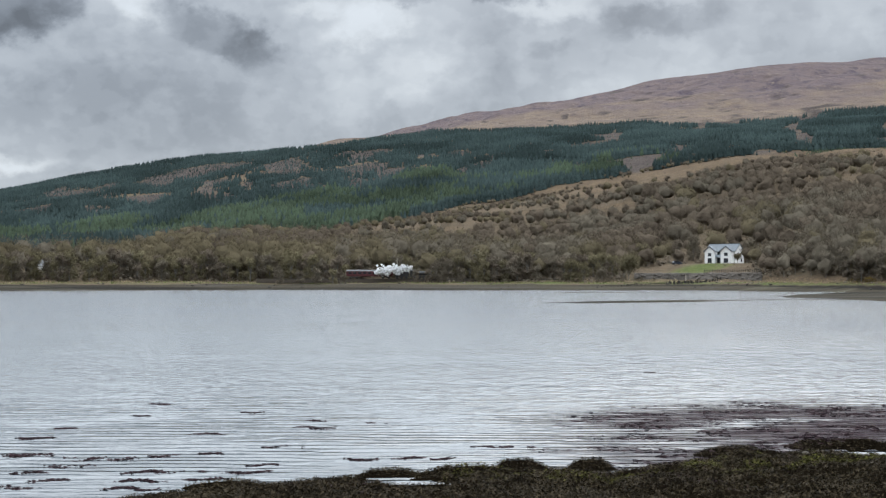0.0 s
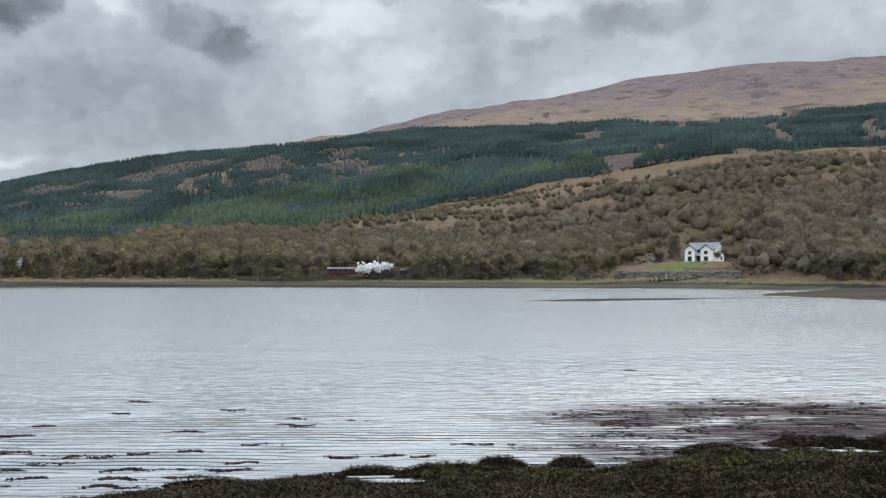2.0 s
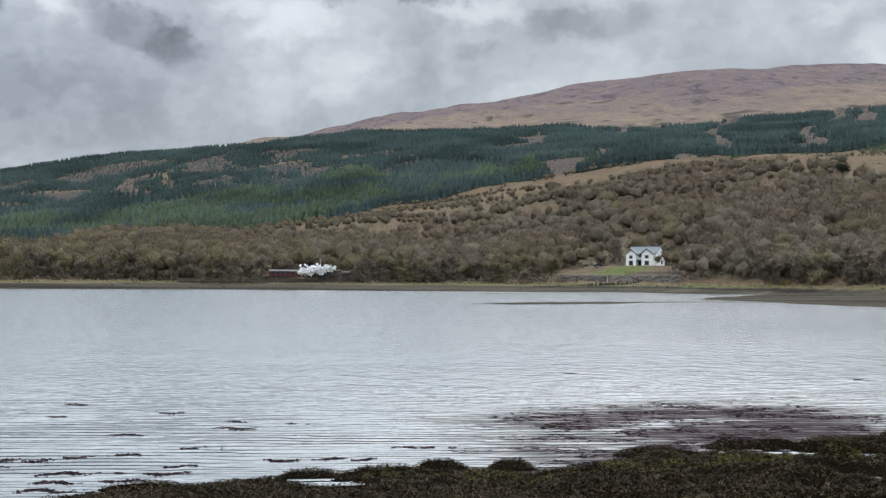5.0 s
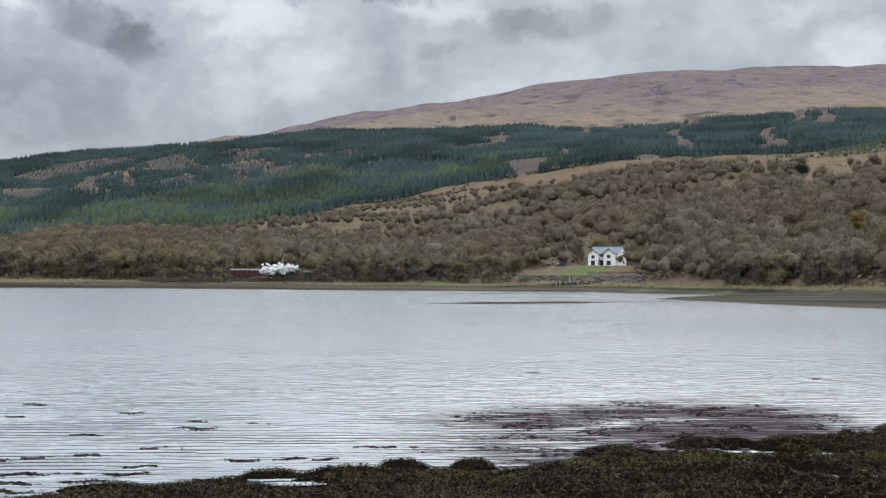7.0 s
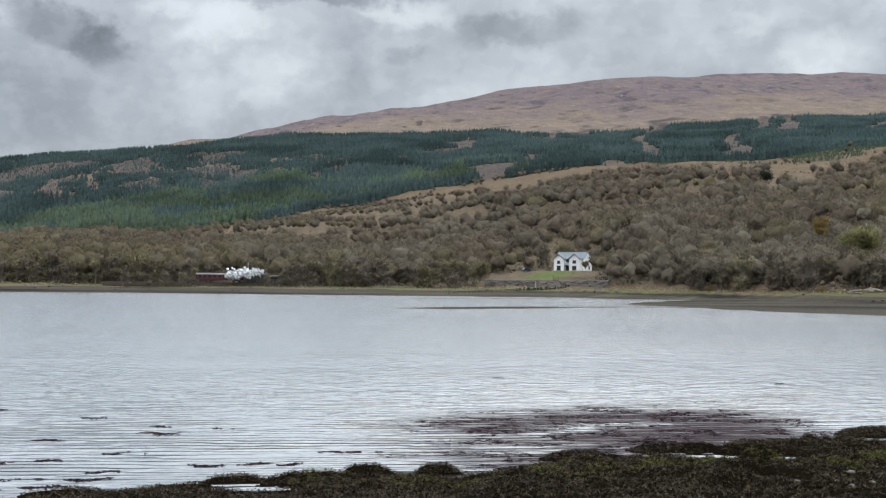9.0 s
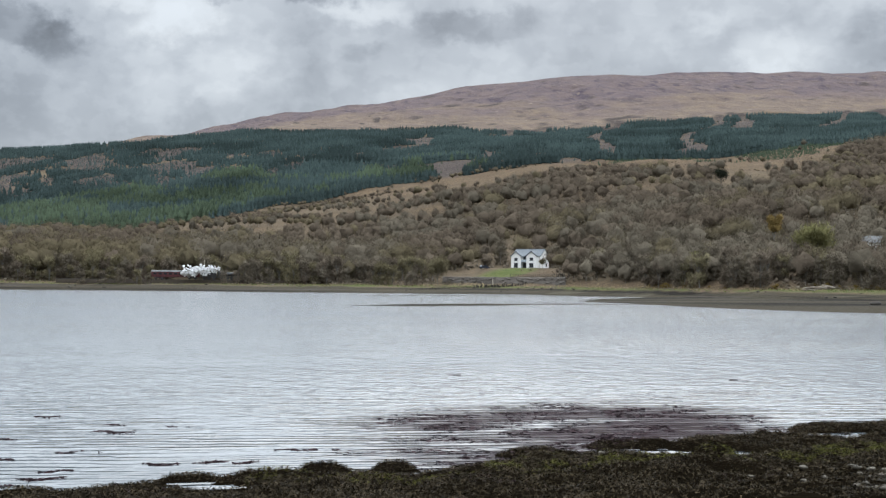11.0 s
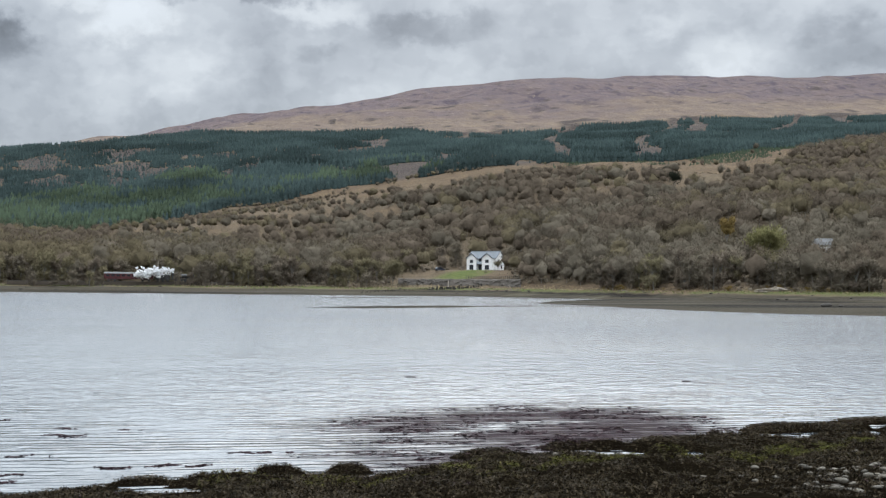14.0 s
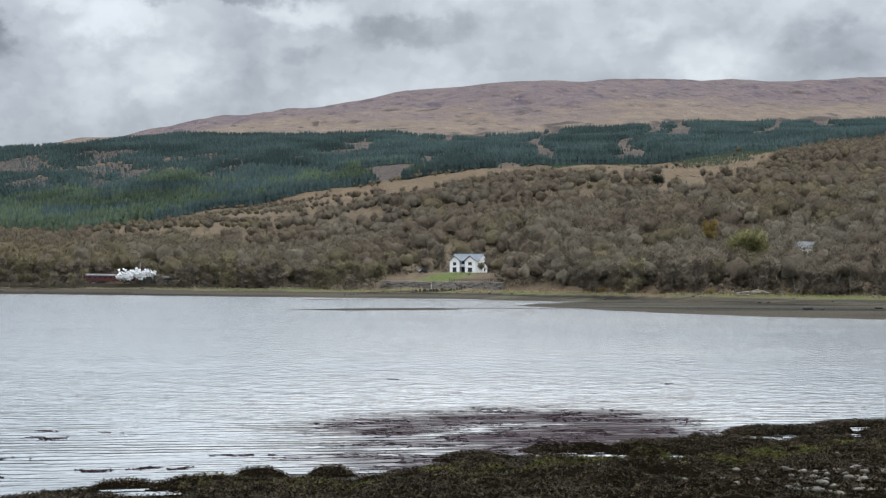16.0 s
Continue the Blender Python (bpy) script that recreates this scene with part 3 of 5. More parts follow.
def wood_edge(x, y):
    """Northing at which the broadleaf wood ends, by bearing from the near shore."""
    rim = np.interp(np.asarray(x) / np.maximum(y, 60), [-0.40, -0.36, -0.31, -0.267, -0.22, -0.18, 0.0, 0.06, 0.10, 0.245, 0.30, 0.375, 0.41, 0.44, 0.49, 0.515, 0.55, 0.62], [500, 515, 550, 615, 830, 915, 950, 985, 1000, 1000, 970, 840, 810, 850, 940, 1150, 1320, 1440])
    return rim + fractal(x, y, 45, 86) * 32


def conifer_edge(x):
    """Northing at which the plantation begins."""
    return np.interp(x, [-120, 0, 60, 165, 238, 300, 390, 520, 565, 750, 950], [1265, 1310, 1345, 1400, 1440, 1415, 1430, 1425, 1375, 1390, 1480])


def brow_grass(x, y):
    """Open straw-coloured pasture along the brow."""
    west = 0.22 + 0.78 * smooth(x + fractal(x, y, 90, 87) * 60, 60, 130)
    return smooth(y - wood_edge(x, y), -15, 25) * smooth(y - conifer_edge(x), 25, -15) * west * smooth(x, -120, -20) * smooth(x, 800, 690)


def glades(x, y):
    """Strips of open ground in the birch wood."""
    return smooth(fractal(x, y * 2.2, 70, 88), 0.28, 0.5) * smooth(y, 640, 720) * smooth(y, 1120, 1000) * smooth(x, 330, 230)


xs = np.unique(np.concatenate([np.linspace(-4900, -1150, 26), np.linspace(-1150, 1950, 200), np.linspace(-190, 260, 151), np.linspace(1950, 4900, 22)]))
ys = np.unique(np.concatenate([np.linspace(-1500, -20, 12), np.linspace(-20, 60, 24), np.linspace(60, 240, 46), np.linspace(240, 300, 61), np.linspace(300, 620, 129), np.linspace(620, 1300, 70), np.linspace(1300, 2200, 62), np.linspace(2200, 3100, 78), np.linspace(3100, 4900, 14)]))
gx, gy = np.meshgrid(xs, ys, indexing="ij")
gz = land(gx, gy)
nx, ny = gx.shape
idx = np.arange(nx * ny).reshape(nx, ny)
a, b, c, d = idx[:-1, :-1].ravel(), idx[1:, :-1].ravel(), idx[1:, 1:].ravel(), idx[:-1, 1:].ravel()
me = soup("ground", np.stack([gx, gy, gz], -1).reshape(-1, 3), np.concatenate([np.stack([a, b, c], 1), np.stack([a, c, d], 1)]))
me.polygons.foreach_set("use_smooth", np.ones(len(me.polygons), bool))
sh = gy - shore_line(gx)
moor = smooth(gy + fractal(gx, gy, 60, 81) * 30, 2130, 2200)
lawn = smooth(np.hypot((gx - 101) / 19, (gy - 509) / 9), 1.1, 0.85)
marsh = (0.25 + 0.75 * smooth(gx, -20, 40)) * smooth(fractal(gx, gy, 16, 116, 3), -0.5, 0.2) * smooth(sh + fractal(gx, gy, 25, 83) * 4, 23, 26) * smooth(sh + fractal(gx, gy, 18, 84) * 6, 46, 38)
grassy = np.maximum(lawn, 0.8 * marsh)
wetland = np.where(gy < 60, 1.0, smooth(sh + fractal(gx, gy, 12, 85) * 2.5, 25, 21))
for key, rgb in (("cover", (moor, grassy, wetland)), ("extra", (clearing(gx, gy) * smooth(gy, 1300, 1350), np.maximum(np.maximum(brow_grass(gx, gy), 0.75 * glades(gx, gy)), 0.8 * smooth(gx, 114, 120) * smooth(gx, 176, 166) * smooth(sh + fractal(gx, gy, 12, 112) * 5, 29, 34) * smooth(sh, 62, 54)), smooth(gy + fractal(gx, gy, 140, 82) * 170, 2360, 2620)))):
    att = me.color_attributes.new(key, "FLOAT_COLOR", "POINT")
    att.data.foreach_set("color", np.stack([*rgb, np.ones_like(gx)], -1).astype(np.float32).ravel())
tagged(link_mesh("ground", me, GROUND), "brown moor hillside running down to a muddy tidal shore", "ground", kind="structure")

# ---- woods ----
rng = np.random.default_rng(5)


def scatter(x0, x1, y0, y1, step):
    """Jittered places on a grid."""
    px, py = np.meshgrid(np.arange(x0, x1, step), np.arange(y0, y1, step))
    px, py = px.ravel(), py.ravel()
    return px + rng.uniform(-0.48, 0.48, px.size) * step, py + rng.uniform(-0.48, 0.48, px.size) * step


def slivers(centre, along, length, width, outward=None):
    """Thin triangles: twigs and sprays seen from far off, shaded by the way that each faces out of its crown."""
    n = len(centre)
    side = np.cross(along, rng.normal(size=(n, 3)))
    side /= np.linalg.norm(side, axis=1, keepdims=True) + 1e-9
    p = centre - along * length[:, None] * 0.5 - side * width[:, None] * 0.5
    q = centre - along * length[:, None] * 0.4 + side * width[:, None] * 0.5
    r = centre + along * length[:, None] * 0.5 + side * width[:, None] * 0.25 * rng.uniform(-1, 1, (n, 1))
    tris = np.arange(3 * n).reshape(n, 3)
    if outward is None:
        return np.stack([p, q, r], 1).reshape(-1, 3), tris
    face = np.cross(q - p, r - p)
    flip = (face * outward).sum(1) < 0
    p[flip], q[flip] = q[flip], p[flip].copy()
    shade = outward + 0.35 * rng.normal(size=(n, 3))
    shade /= np.linalg.norm(shade, axis=1, keepdims=True)
    return np.stack([p, q, r], 1).reshape(-1, 3), tris, np.repeat(shade, 3, 0)


def merge(chunks):
    vs, ts, off = [], [], 0
    for v, t in chunks:
        vs.append(v)
        ts.append(t + off)
        off += len(v)
    return np.concatenate(vs), np.concatenate(ts)


ball = bmesh.new()
bmesh.ops.create_icosphere(ball, subdivisions=1, radius=1)
BALL_V = np.array([v.co[:] for v in ball.verts])
BALL_T = np.array([[v.index for v in f.verts] for f in ball.faces])
ball.free()
ball = bmesh.new()
bmesh.ops.create_icosphere(ball, subdivisions=2, radius=1)
MASS_V = np.array([v.co[:] for v in ball.verts])
MASS_T = np.array([[v.index for v in f.verts] for f in ball.faces])
ball.free()


def lumps(d, seed):
    """Uneven bulges of a crown by direction."""
    return 1 + 0.24 * np.sin(d[:, 0] * 4.3 + seed) * np.cos(d[:, 1] * 3.7 + seed * 1.7) + 0.17 * np.sin(d[:, 2] * 6 + d[:, 0] * 5 + seed * 2.3)


def crowns(bx, by, bz, tall, wide, count, low=0.18, core=0.40, full=False):
    """Broadleaf crowns for all the trees of a wood at once: a lumpy mass of inner twigs, fringed with loose sprays."""
    n = len(bx)
    tone = np.clip(rng.normal(size=n) * 0.50 + 0.35 * fractal(bx, by, 26, 105), -1, 1)
    mid, half = (1 + low) / 2, (1 - low) / 2
    base = np.stack([bx, by, bz], 1)
    size = np.stack([wide, wide * 0.95, tall * half], 1)
    ball_v, ball_t = (MASS_V, MASS_T) if full else (BALL_V, BALL_T)
    own = np.repeat(np.arange(n), len(ball_v))
    d = np.tile(ball_v, (n, 1)) + rng.normal(size=(n * len(ball_v), 3)) * (0.09 if full else 0.16)
    unit = d / np.linalg.norm(d, axis=1, keepdims=True)
    cv = base[own] + np.array([0, 0, 1]) * (tall[own] * mid)[:, None] + d * lumps(unit, own * 0.7)[:, None] * size[own] * core
    ct = (np.tile(ball_t, (n, 1)).reshape(n, -1, 3) + (np.arange(n) * len(ball_v))[:, None, None]).reshape(-1, 3)
    cn, ctone = unit + np.array([0, -0.2, 0.45]) + 0.38 * rng.normal(size=unit.shape), tone[own]
    cn = cn / np.linalg.norm(cn, axis=1, keepdims=True)
    own = np.repeat(np.arange(n), count)
    d = rng.normal(size=(n * count, 3))
    d[:, 2] += 0.35
    d /= np.linalg.norm(d, axis=1, keepdims=True)
    r = rng.uniform(0.95 * core + 0.05, 1.08, n * count)
    c = base[own] + np.array([0, 0, 1]) * (tall[own] * mid)[:, None] + d * (r * lumps(d, own * 0.7))[:, None] * size[own]
    along = d * 0.7 + np.array([0, 0, 0.65]) + rng.normal(size=d.shape) * 0.35
    along /= np.linalg.norm(along, axis=1, keepdims=True)
    v, f, nn = slivers(c, along, rng.uniform(0.5, 1.15, len(c)) * tall[own] / 10, rng.uniform(0.15, 0.36, len(c)) * tall[own] / 10, d + np.array([0, -0.2, 0.45]))
    return np.concatenate([cv, v]), np.concatenate([ct, f + len(cv)]), np.concatenate([cn, nn]), np.concatenate([ctone, np.repeat(tone[own], 3)])


def stems(bx, by, bz, tall):
    n = len(bx)
    lean = rng.normal(size=(n, 2)) * 0.05 * tall[:, None]
    w = 0.022 * tall
    a = np.stack([bx - w, by, bz - 0.5], 1)
    b = np.stack([bx + w, by, bz - 0.5], 1)
    e = np.stack([bx, by + w, bz - 0.5], 1)
    c = np.stack([bx + lean[:, 0], by + lean[:, 1], bz + tall * 0.75], 1)
    v = np.stack([a, b, e, c], 1).reshape(-1, 3)
    k = np.arange(n)[:, None] * 4
    return v, np.concatenate([k + [0, 1, 3], k + [1, 2, 3], k + [2, 0, 3]])


def spires(bx, by, bz, tall, wide, tiers=2, sides=5):
    """Conifers: ragged stacked skirts of boughs."""
    n = len(bx)
    vs, ts = [], []
    off = 0
    for k in range(tiers):
        lo, hi = 0.06 + 0.92 * k / tiers * 0.95, min(1.0, 0.06 + 0.92 * (k + 1.75) / tiers)
        r = wide * (1 - 0.86 * k / tiers)
        ang = rng.uniform(0, 6.28, (n, 1)) + np.linspace(0, 2 * np.pi, sides, endpoint=False)
        rad = r[:, None] * rng.uniform(0.7, 1.2, (n, sides))
        ring = np.stack([bx[:, None] + rad * np.cos(ang), by[:, None] + rad * np.sin(ang), (bz + tall * lo)[:, None] + rng.uniform(-0.05, 0.05, (n, sides)) * tall[:, None]], -1)
        tip = np.stack([bx, by, bz + tall * hi], 1)[:, None, :]
        v = np.concatenate([ring, tip], 1).reshape(-1, 3)
        base = np.arange(n)[:, None] * (sides + 1) + off
        for s in range(sides):
            ts.append(base + [s, (s + 1) % sides, sides])
        vs.append(v)
        off += len(v)
    return np.concatenate(vs), np.concatenate(ts)


def wood(name, mesh, mat, label, category):
    return tagged(link_mesh(name, mesh, mat, kind="stuff"), label, category)


# plantation on the far slope
px, py = scatter(-950, 1500, 540, 2185, 5.0)
keep = (px > -0.40 * py - 20) & (px < 0.65 * py + 20)
px, py = px[keep], py[keep]
keep = (clearing(px, py) < 0.35 + rng.uniform(-0.15, 0.2, px.size)) | (rng.uniform(size=px.size) < np.where(px < 200, 0.72, 0.03))
edge = py + fractal(px, py, 90, 91) * 22 + 10 * np.sin(px / 31)
keep &= (edge < 2165) & (py > wood_edge(px, py) + 12) & ((py > conifer_edge(px) + 8 * fractal(px, py, 30, 114)) | (px / py < -0.19))
thin = smooth(fractal(px, py * 1.5, 60, 92), 0.25, 0.5) * smooth(py, 1650, 1750) * smooth(py, 1950, 1850) * smooth(px, 330, 100)
keep &= rng.uniform(size=px.size) > 0.8 * thin
px, py = px[keep], py[keep]
pz = land(px, py)
line = 1590 - 0.10 * np.maximum(px, 0) + 75 * fractal(px, py, 130, 93, 3)
young = smooth(py, line + 12, line - 12) * smooth(px, 330, 230) * (1 - smooth(fractal(px, py * 1.2, 62, 104, 3) + 0.75 * smooth(py - np.maximum(conifer_edge(px), 1265), 55, 10), 0.24, 0.36))
is_larch = rng.uniform(size=px.size) < young * 0.93
tall = np.where(py < 1700, rng.uniform(8.5, 13.5, px.size), rng.uniform(7.5, 9.5, px.size)) * (1 + 0.18 * fractal(px, py, 45, 94, 2))
tall = np.where(clearing(px, py) > 0.4, tall * rng.uniform(0.15, 0.55, px.size), tall)
stand = np.clip(0.55 * rng.normal(size=px.size) * 0.5 + 0.9 * fractal(px, py, 75, 113, 4), -0.9, 0.9)
for name, sel, mat, label, slim in (("spruce_plantation", ~is_larch, SPRUCE, "dark blue-green spruce plantation with felled gaps on the hill", 0.29), ("larch_plantation", is_larch, LARCH, "fresh green larch plantation on the lower hillside", 0.30)):
    wide = tall[sel] * slim
    wood(name, soup(name, *spires(px[sel], py[sel], pz[sel] - 0.4, tall[sel], wide), None, np.tile(np.repeat(stand[sel], 6), 2)), mat, label, "conifers")

# low new planting on the brow, and scrub in the felled ground
px, py = scatter(400, 720, 1240, 1450, 4.4)
keep = (fractal(px, py, 50, 95) > -0.30) & (px < 0.52 * py) & (py > conifer_edge(px) - 120 - 40 * fractal(px, py, 60, 115)) & (clearing(px, py) < 0.4)
px, py = px[keep], py[keep]
tall = rng.uniform(1.8, 3.8, px.size)
wood("young_conifers", soup("young_conifers", *spires(px, py, land(px, py) - 0.2, tall, tall * 0.36, 2, 5)), LARCH, "low young conifers planted along the grassy brow", "conifers")
px, py = scatter(-800, 900, 1450, 2150, 9.5)
keep = (clearing(px, py) > 0.4) & (rng.uniform(size=px.size) < 0.75)
px, py = px[keep], py[keep]
tall = rng.uniform(1.2, 3.0, px.size)
wood("felling_scrub", soup("felling_scrub", *crowns(px, py, land(px, py) - 0.3, tall, tall * 0.6, 10)), TWIG_BROWN, "brown brash and scrub left on felled slopes", "scrub")

# bare birch and oak wood on the slope in front
px, py = scatter(-460, 900, 330, 1460, 8.6)
s = py - shore_line(px)
keep = (px > -0.40 * py - 15) & (px < 0.66 * py + 15) & (s > 52) & (fractal(px, py, 22, 106, 2) * 0.35 + rng.uniform(size=px.size) > 0.95 * glades(px, py))
keep &= (py < wood_edge(px, py)) | ((brow_grass(px, py) > 0.2) & (rng.uniform(size=px.size) < 0.72 * smooth(px, 160, 80) + 0.02)) | ((np.abs(py - conifer_edge(px)) < 40) & (px > 185) & (px < 330) & (rng.uniform(size=px.size) < 0.45))
keep &= ~((np.abs(px - 121) < 15) & (np.abs(py - 530) < 14)) & ~((px > (0.152 + 0.006 * fractal(px, py, 12, 107)) * py) & (px < (0.246 + 0.008 * fractal(px, py, 10, 108)) * py) & (py < 530))
keep &= fractal(px, py, 38, 96) > -0.62
for bearing, half, y0, y1 in ((0.475, 0.018, 396, 424), (0.441, 0.010, 450, 484), (0.372, 0.008, 418, 434), (0.393, 0.012, 735, 795), (0.532, 0.010, 455, 474)):
    keep &= ~((np.abs(px / py - bearing) < half) & (py > y0) & (py < y1))
px, py = px[keep], py[keep]
pz = land(px, py)
hollow = fractal(px, py, 70, 97)
tall = rng.uniform(7.5, 13.5, px.size) * (1 + 0.22 * hollow) * np.where((py > 840) & (px < 480), 0.70, 1.0) * np.where((px < 130) & (py > 720), 0.8, 1.0) * np.where(brow_grass(px, py) > 0.2, 0.68, 1.0)
budding = fractal(px, py, 55, 98) * 0.7 + np.interp(px, [-350, -150, 60, 200, 420], [0.35, 0.25, -0.05, -0.35, -0.25]) + np.interp(py, [400, 520, 700, 1000], [0.1, 0.0, 0.0, 0.05])
pick = budding + rng.normal(size=px.size) * 0.28
grey = fractal(px, py, 60, 99) + np.interp(py, [400, 600, 900], [0.35, 0.1, -0.15]) + rng.normal(size=px.size) * 0.4
groups = (("olive_birch_wood", pick > 0.18, TWIG_OLIVE, "budding olive-brown birch wood on the lower slope"), ("grey_oak_wood", (pick <= 0.18) & (grey > 0.35), TWIG_GREY, "leafless grey oak wood on the hillside"), ("brown_birch_wood", (pick <= 0.18) & (grey <= 0.35), TWIG_BROWN, "leafless brown birch wood covering the hillside"))
for name, sel, mat, label in groups:
    for lower, count, core in ((True, 270, 0.56), (False, 115, 0.60)):
        k = sel & ((py < 640) == lower)
        wide = tall[k] * rng.uniform(0.40, 0.58, k.sum())
        wood(name, soup(name, *crowns(px[k], py[k], pz[k], tall[k], wide, count, 0.06, core, True)), mat, label if lower else label.replace("lower slope", "upper slope").replace("hillside", "upper hillside"), "woodland")
wood("wood_stems", soup("wood_stems", *stems(px, py, pz, tall)), BARK, "slim grey stems of the bare hillside wood", "tree trunks")


# low scrub under and before the trees
px, py = scatter(-200, 300, 280, 640, 2.9)
s = py - shore_line(px) + fractal(px, py, 14, 102) * 6
keep = (s > 41) & (s < 150) & (px > -0.40 * py - 5) & (px < 0.66 * py + 5) & (rng.uniform(size=px.size) < np.interp(s, [40, 60, 150], [0.8, 0.75, 0.35]))
keep &= ~((px > (0.156 + 0.006 * fractal(px, py, 9, 109)) * py) & (px < 0.216 * py) & (py < 536)) & ~((np.abs(px - 121) < 11) & (py > 510) & (py < 540)) & ~((px > -48) & (px < -12) & (s < 60)) & ~((px > 116) & (px < 168) & (s < 56))
px, py = px[keep], py[keep]
tall = rng.uniform(1.6, 5.2, px.size) * np.interp(py - shore_line(px), [40, 54], [0.55, 1.0]) * np.where((px > 0.15 * py) & (px < 0.248 * py) & (py < 530), 0.45, 1.0)
grey = fractal(px, py, 22, 103) + rng.normal(size=px.size) * 0.3
for name, sel, mat, label in (("grey_scrub", grey > 0.1, LIGHTENED_ALDER, "low grey bare scrub under the shore trees"), ("brown_scrub", grey <= 0.1, LIGHTENED_BIRCH, "low brown bramble scrub under the shore trees")):
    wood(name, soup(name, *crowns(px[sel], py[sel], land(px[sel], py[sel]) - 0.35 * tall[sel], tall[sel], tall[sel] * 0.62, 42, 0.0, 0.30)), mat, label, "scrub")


# ---- single trees along the shore ----
def tree_mesh(seed, tall, wide, count, low=0.28):
    """Trunk and limbs, and a crown of fine sprays on them."""
    global rng
    rng = np.random.default_rng(seed)
    bm = bmesh.new()
    fork = Vector((rng.uniform(-0.3, 0.3), rng.uniform(-0.3, 0.3), tall * 0.38))
    limb(bm, (0, 0, -0.6), fork, 0.017 * tall, 0.012 * tall, 6)
    ends = []
    for k in range(8):
        a = k * 2.4 + rng.uniform(-0.3, 0.3)
        reach = wide * rng.uniform(0.35, 0.75)
        start = Vector((0, 0, -0.6)).lerp(fork, rng.uniform(0.55, 1.0))
        tip = Vector((reach * math.cos(a), reach * math.sin(a), tall * rng.uniform(0.58, 0.9)))
        mid = start.lerp(tip, 0.5) + Vector((0, 0, tall * 0.05))
        limb(bm, start, mid, 0.011 * tall, 0.008 * tall, 4)
        limb(bm, mid, tip, 0.008 * tall, 0.003 * tall, 4)
        ends.append(tip)
    trunk = bpy.data.meshes.new("trunk")
    bm.to_mesh(trunk)
    bm.free()
    # the crown is made of several masses round the limb ends
    masses = [Vector((0, 0, tall * 0.66))] + ends
    mx = np.array([m[:] for m in masses])
    mx[1:, :2] *= 0.85
    rad = np.array([wide * 0.62] + [wide * rng.uniform(0.34, 0.5) for _ in ends])
    if low < 0.1:
        ang = rng.uniform(0, 6.28, 8)
        skirt = np.stack([np.cos(ang) * wide * 0.6, np.sin(ang) * wide * 0.6, tall * rng.uniform(0.10, 0.42, 8)], 1)
        mx, rad = np.concatenate([mx, skirt]), np.concatenate([rad, wide * rng.uniform(0.34, 0.5, 8)])
    cv, ct, cn = [], [], []
    for k, (m, q) in enumerate(zip(mx, rad)):
        ball_v, ball_t = BALL_V, BALL_T
        u = ball_v + rng.normal(size=ball_v.shape) * 0.10
        cv.append(m + u * lumps(u, seed + k)[:, None] * q * (0.45 if k == 0 else 0.30) * np.array([1, 1, 0.9]))
        ct.append(ball_t + sum(len(q) for q in cv[:-1]))
        u = u + np.array([0, -0.2, 0.45])
        cn.append(u / np.linalg.norm(u, axis=1, keepdims=True))
    which = rng.choice(len(rad), count, p=rad ** 2 / (rad ** 2).sum())
    d = rng.normal(size=(count, 3))
    d /= np.linalg.norm(d, axis=1, keepdims=True)
    c = mx[which] + d * (rad[which] * rng.uniform(0.3, 1.25, count))[:, None]
    c[:, 2] = np.maximum(c[:, 2], tall * low * rng.uniform(0.6, 1.2, count))
    along = d * 0.7 + np.array([0, 0, 0.6]) + rng.normal(size=d.shape) * 0.45
    along /= np.linalg.norm(along, axis=1, keepdims=True)
    v, f, nn = slivers(c, along, rng.uniform(0.6, 1.6, count) * tall / 9, rng.uniform(0.10, 0.26, count) * tall / 9, d + np.array([0, -0.2, 0.45]))
    cv, ct, cn = np.concatenate(cv), np.concatenate(ct), np.concatenate(cn)
    crown = soup("crown", np.concatenate([cv, v]), np.concatenate([ct, f + len(cv)]), np.concatenate([cn, nn]))
    return trunk, crown


def tree_kind(name, label, group, crown_mat, bark, shape):
    trunk, crown = tree_mesh(*shape)
    trunk.materials.append(bark)
    crown.materials.append(crown_mat)

    def plant(x, y, scale=1.0, turn=0.0, new_label=""):
        root = thing(name, new_label or label, "tree" if "tree" in name or name in KINDS_OF_TREE else "bush", group, (x, y, float(land(x, y)) - 0.05))
        root.rotation_euler[2], root.scale = turn, (scale, scale, scale * (0.92 + 0.16 * ((turn * 7) % 1)))
        for nm, data in (("trunk", trunk), ("crown", crown)):
            new(nm, data).parent = root
        return root
    return plant


KINDS_OF_TREE = ("birch", "alder", "willow", "oak", "pine")
bare = [tree_kind("alder", "leafless grey alder tree on the loch shore", "shore trees", LIGHTENED_ALDER, BARK, (100 + k, 8.5 + k % 3, 2.7 + 0.35 * k, 1250, 0.03)) for k in range(4)]
bare += [tree_kind("birch", "leafless brown birch tree beside the loch shore", "shore trees", LIGHTENED_BIRCH, BIRCH_BARK, (120 + k, 9.0 + k, 2.4 + 0.4 * k, 1250, 0.05)) for k in range(3)]
olive = [tree_kind("birch", "olive budding birch tree beside the loch shore", "shore trees", LIGHTENED_BUDS, BIRCH_BARK, (140 + k, 8.5 + k, 2.5 + 0.5 * k, 1250, 0.05)) for k in range(3)]
lime = tree_kind("willow", "rounded willow in fresh lime-green leaf by the shore", "shore trees", LEAF_LIME, BARK, (160, 9.0, 4.8, 3400, 0.18))
gold = tree_kind("birch", "tall golden-leaved birch among bare shore trees", "shore trees", LEAF_GOLD, BIRCH_BARK, (161, 11.5, 2.2, 2400, 0.2))
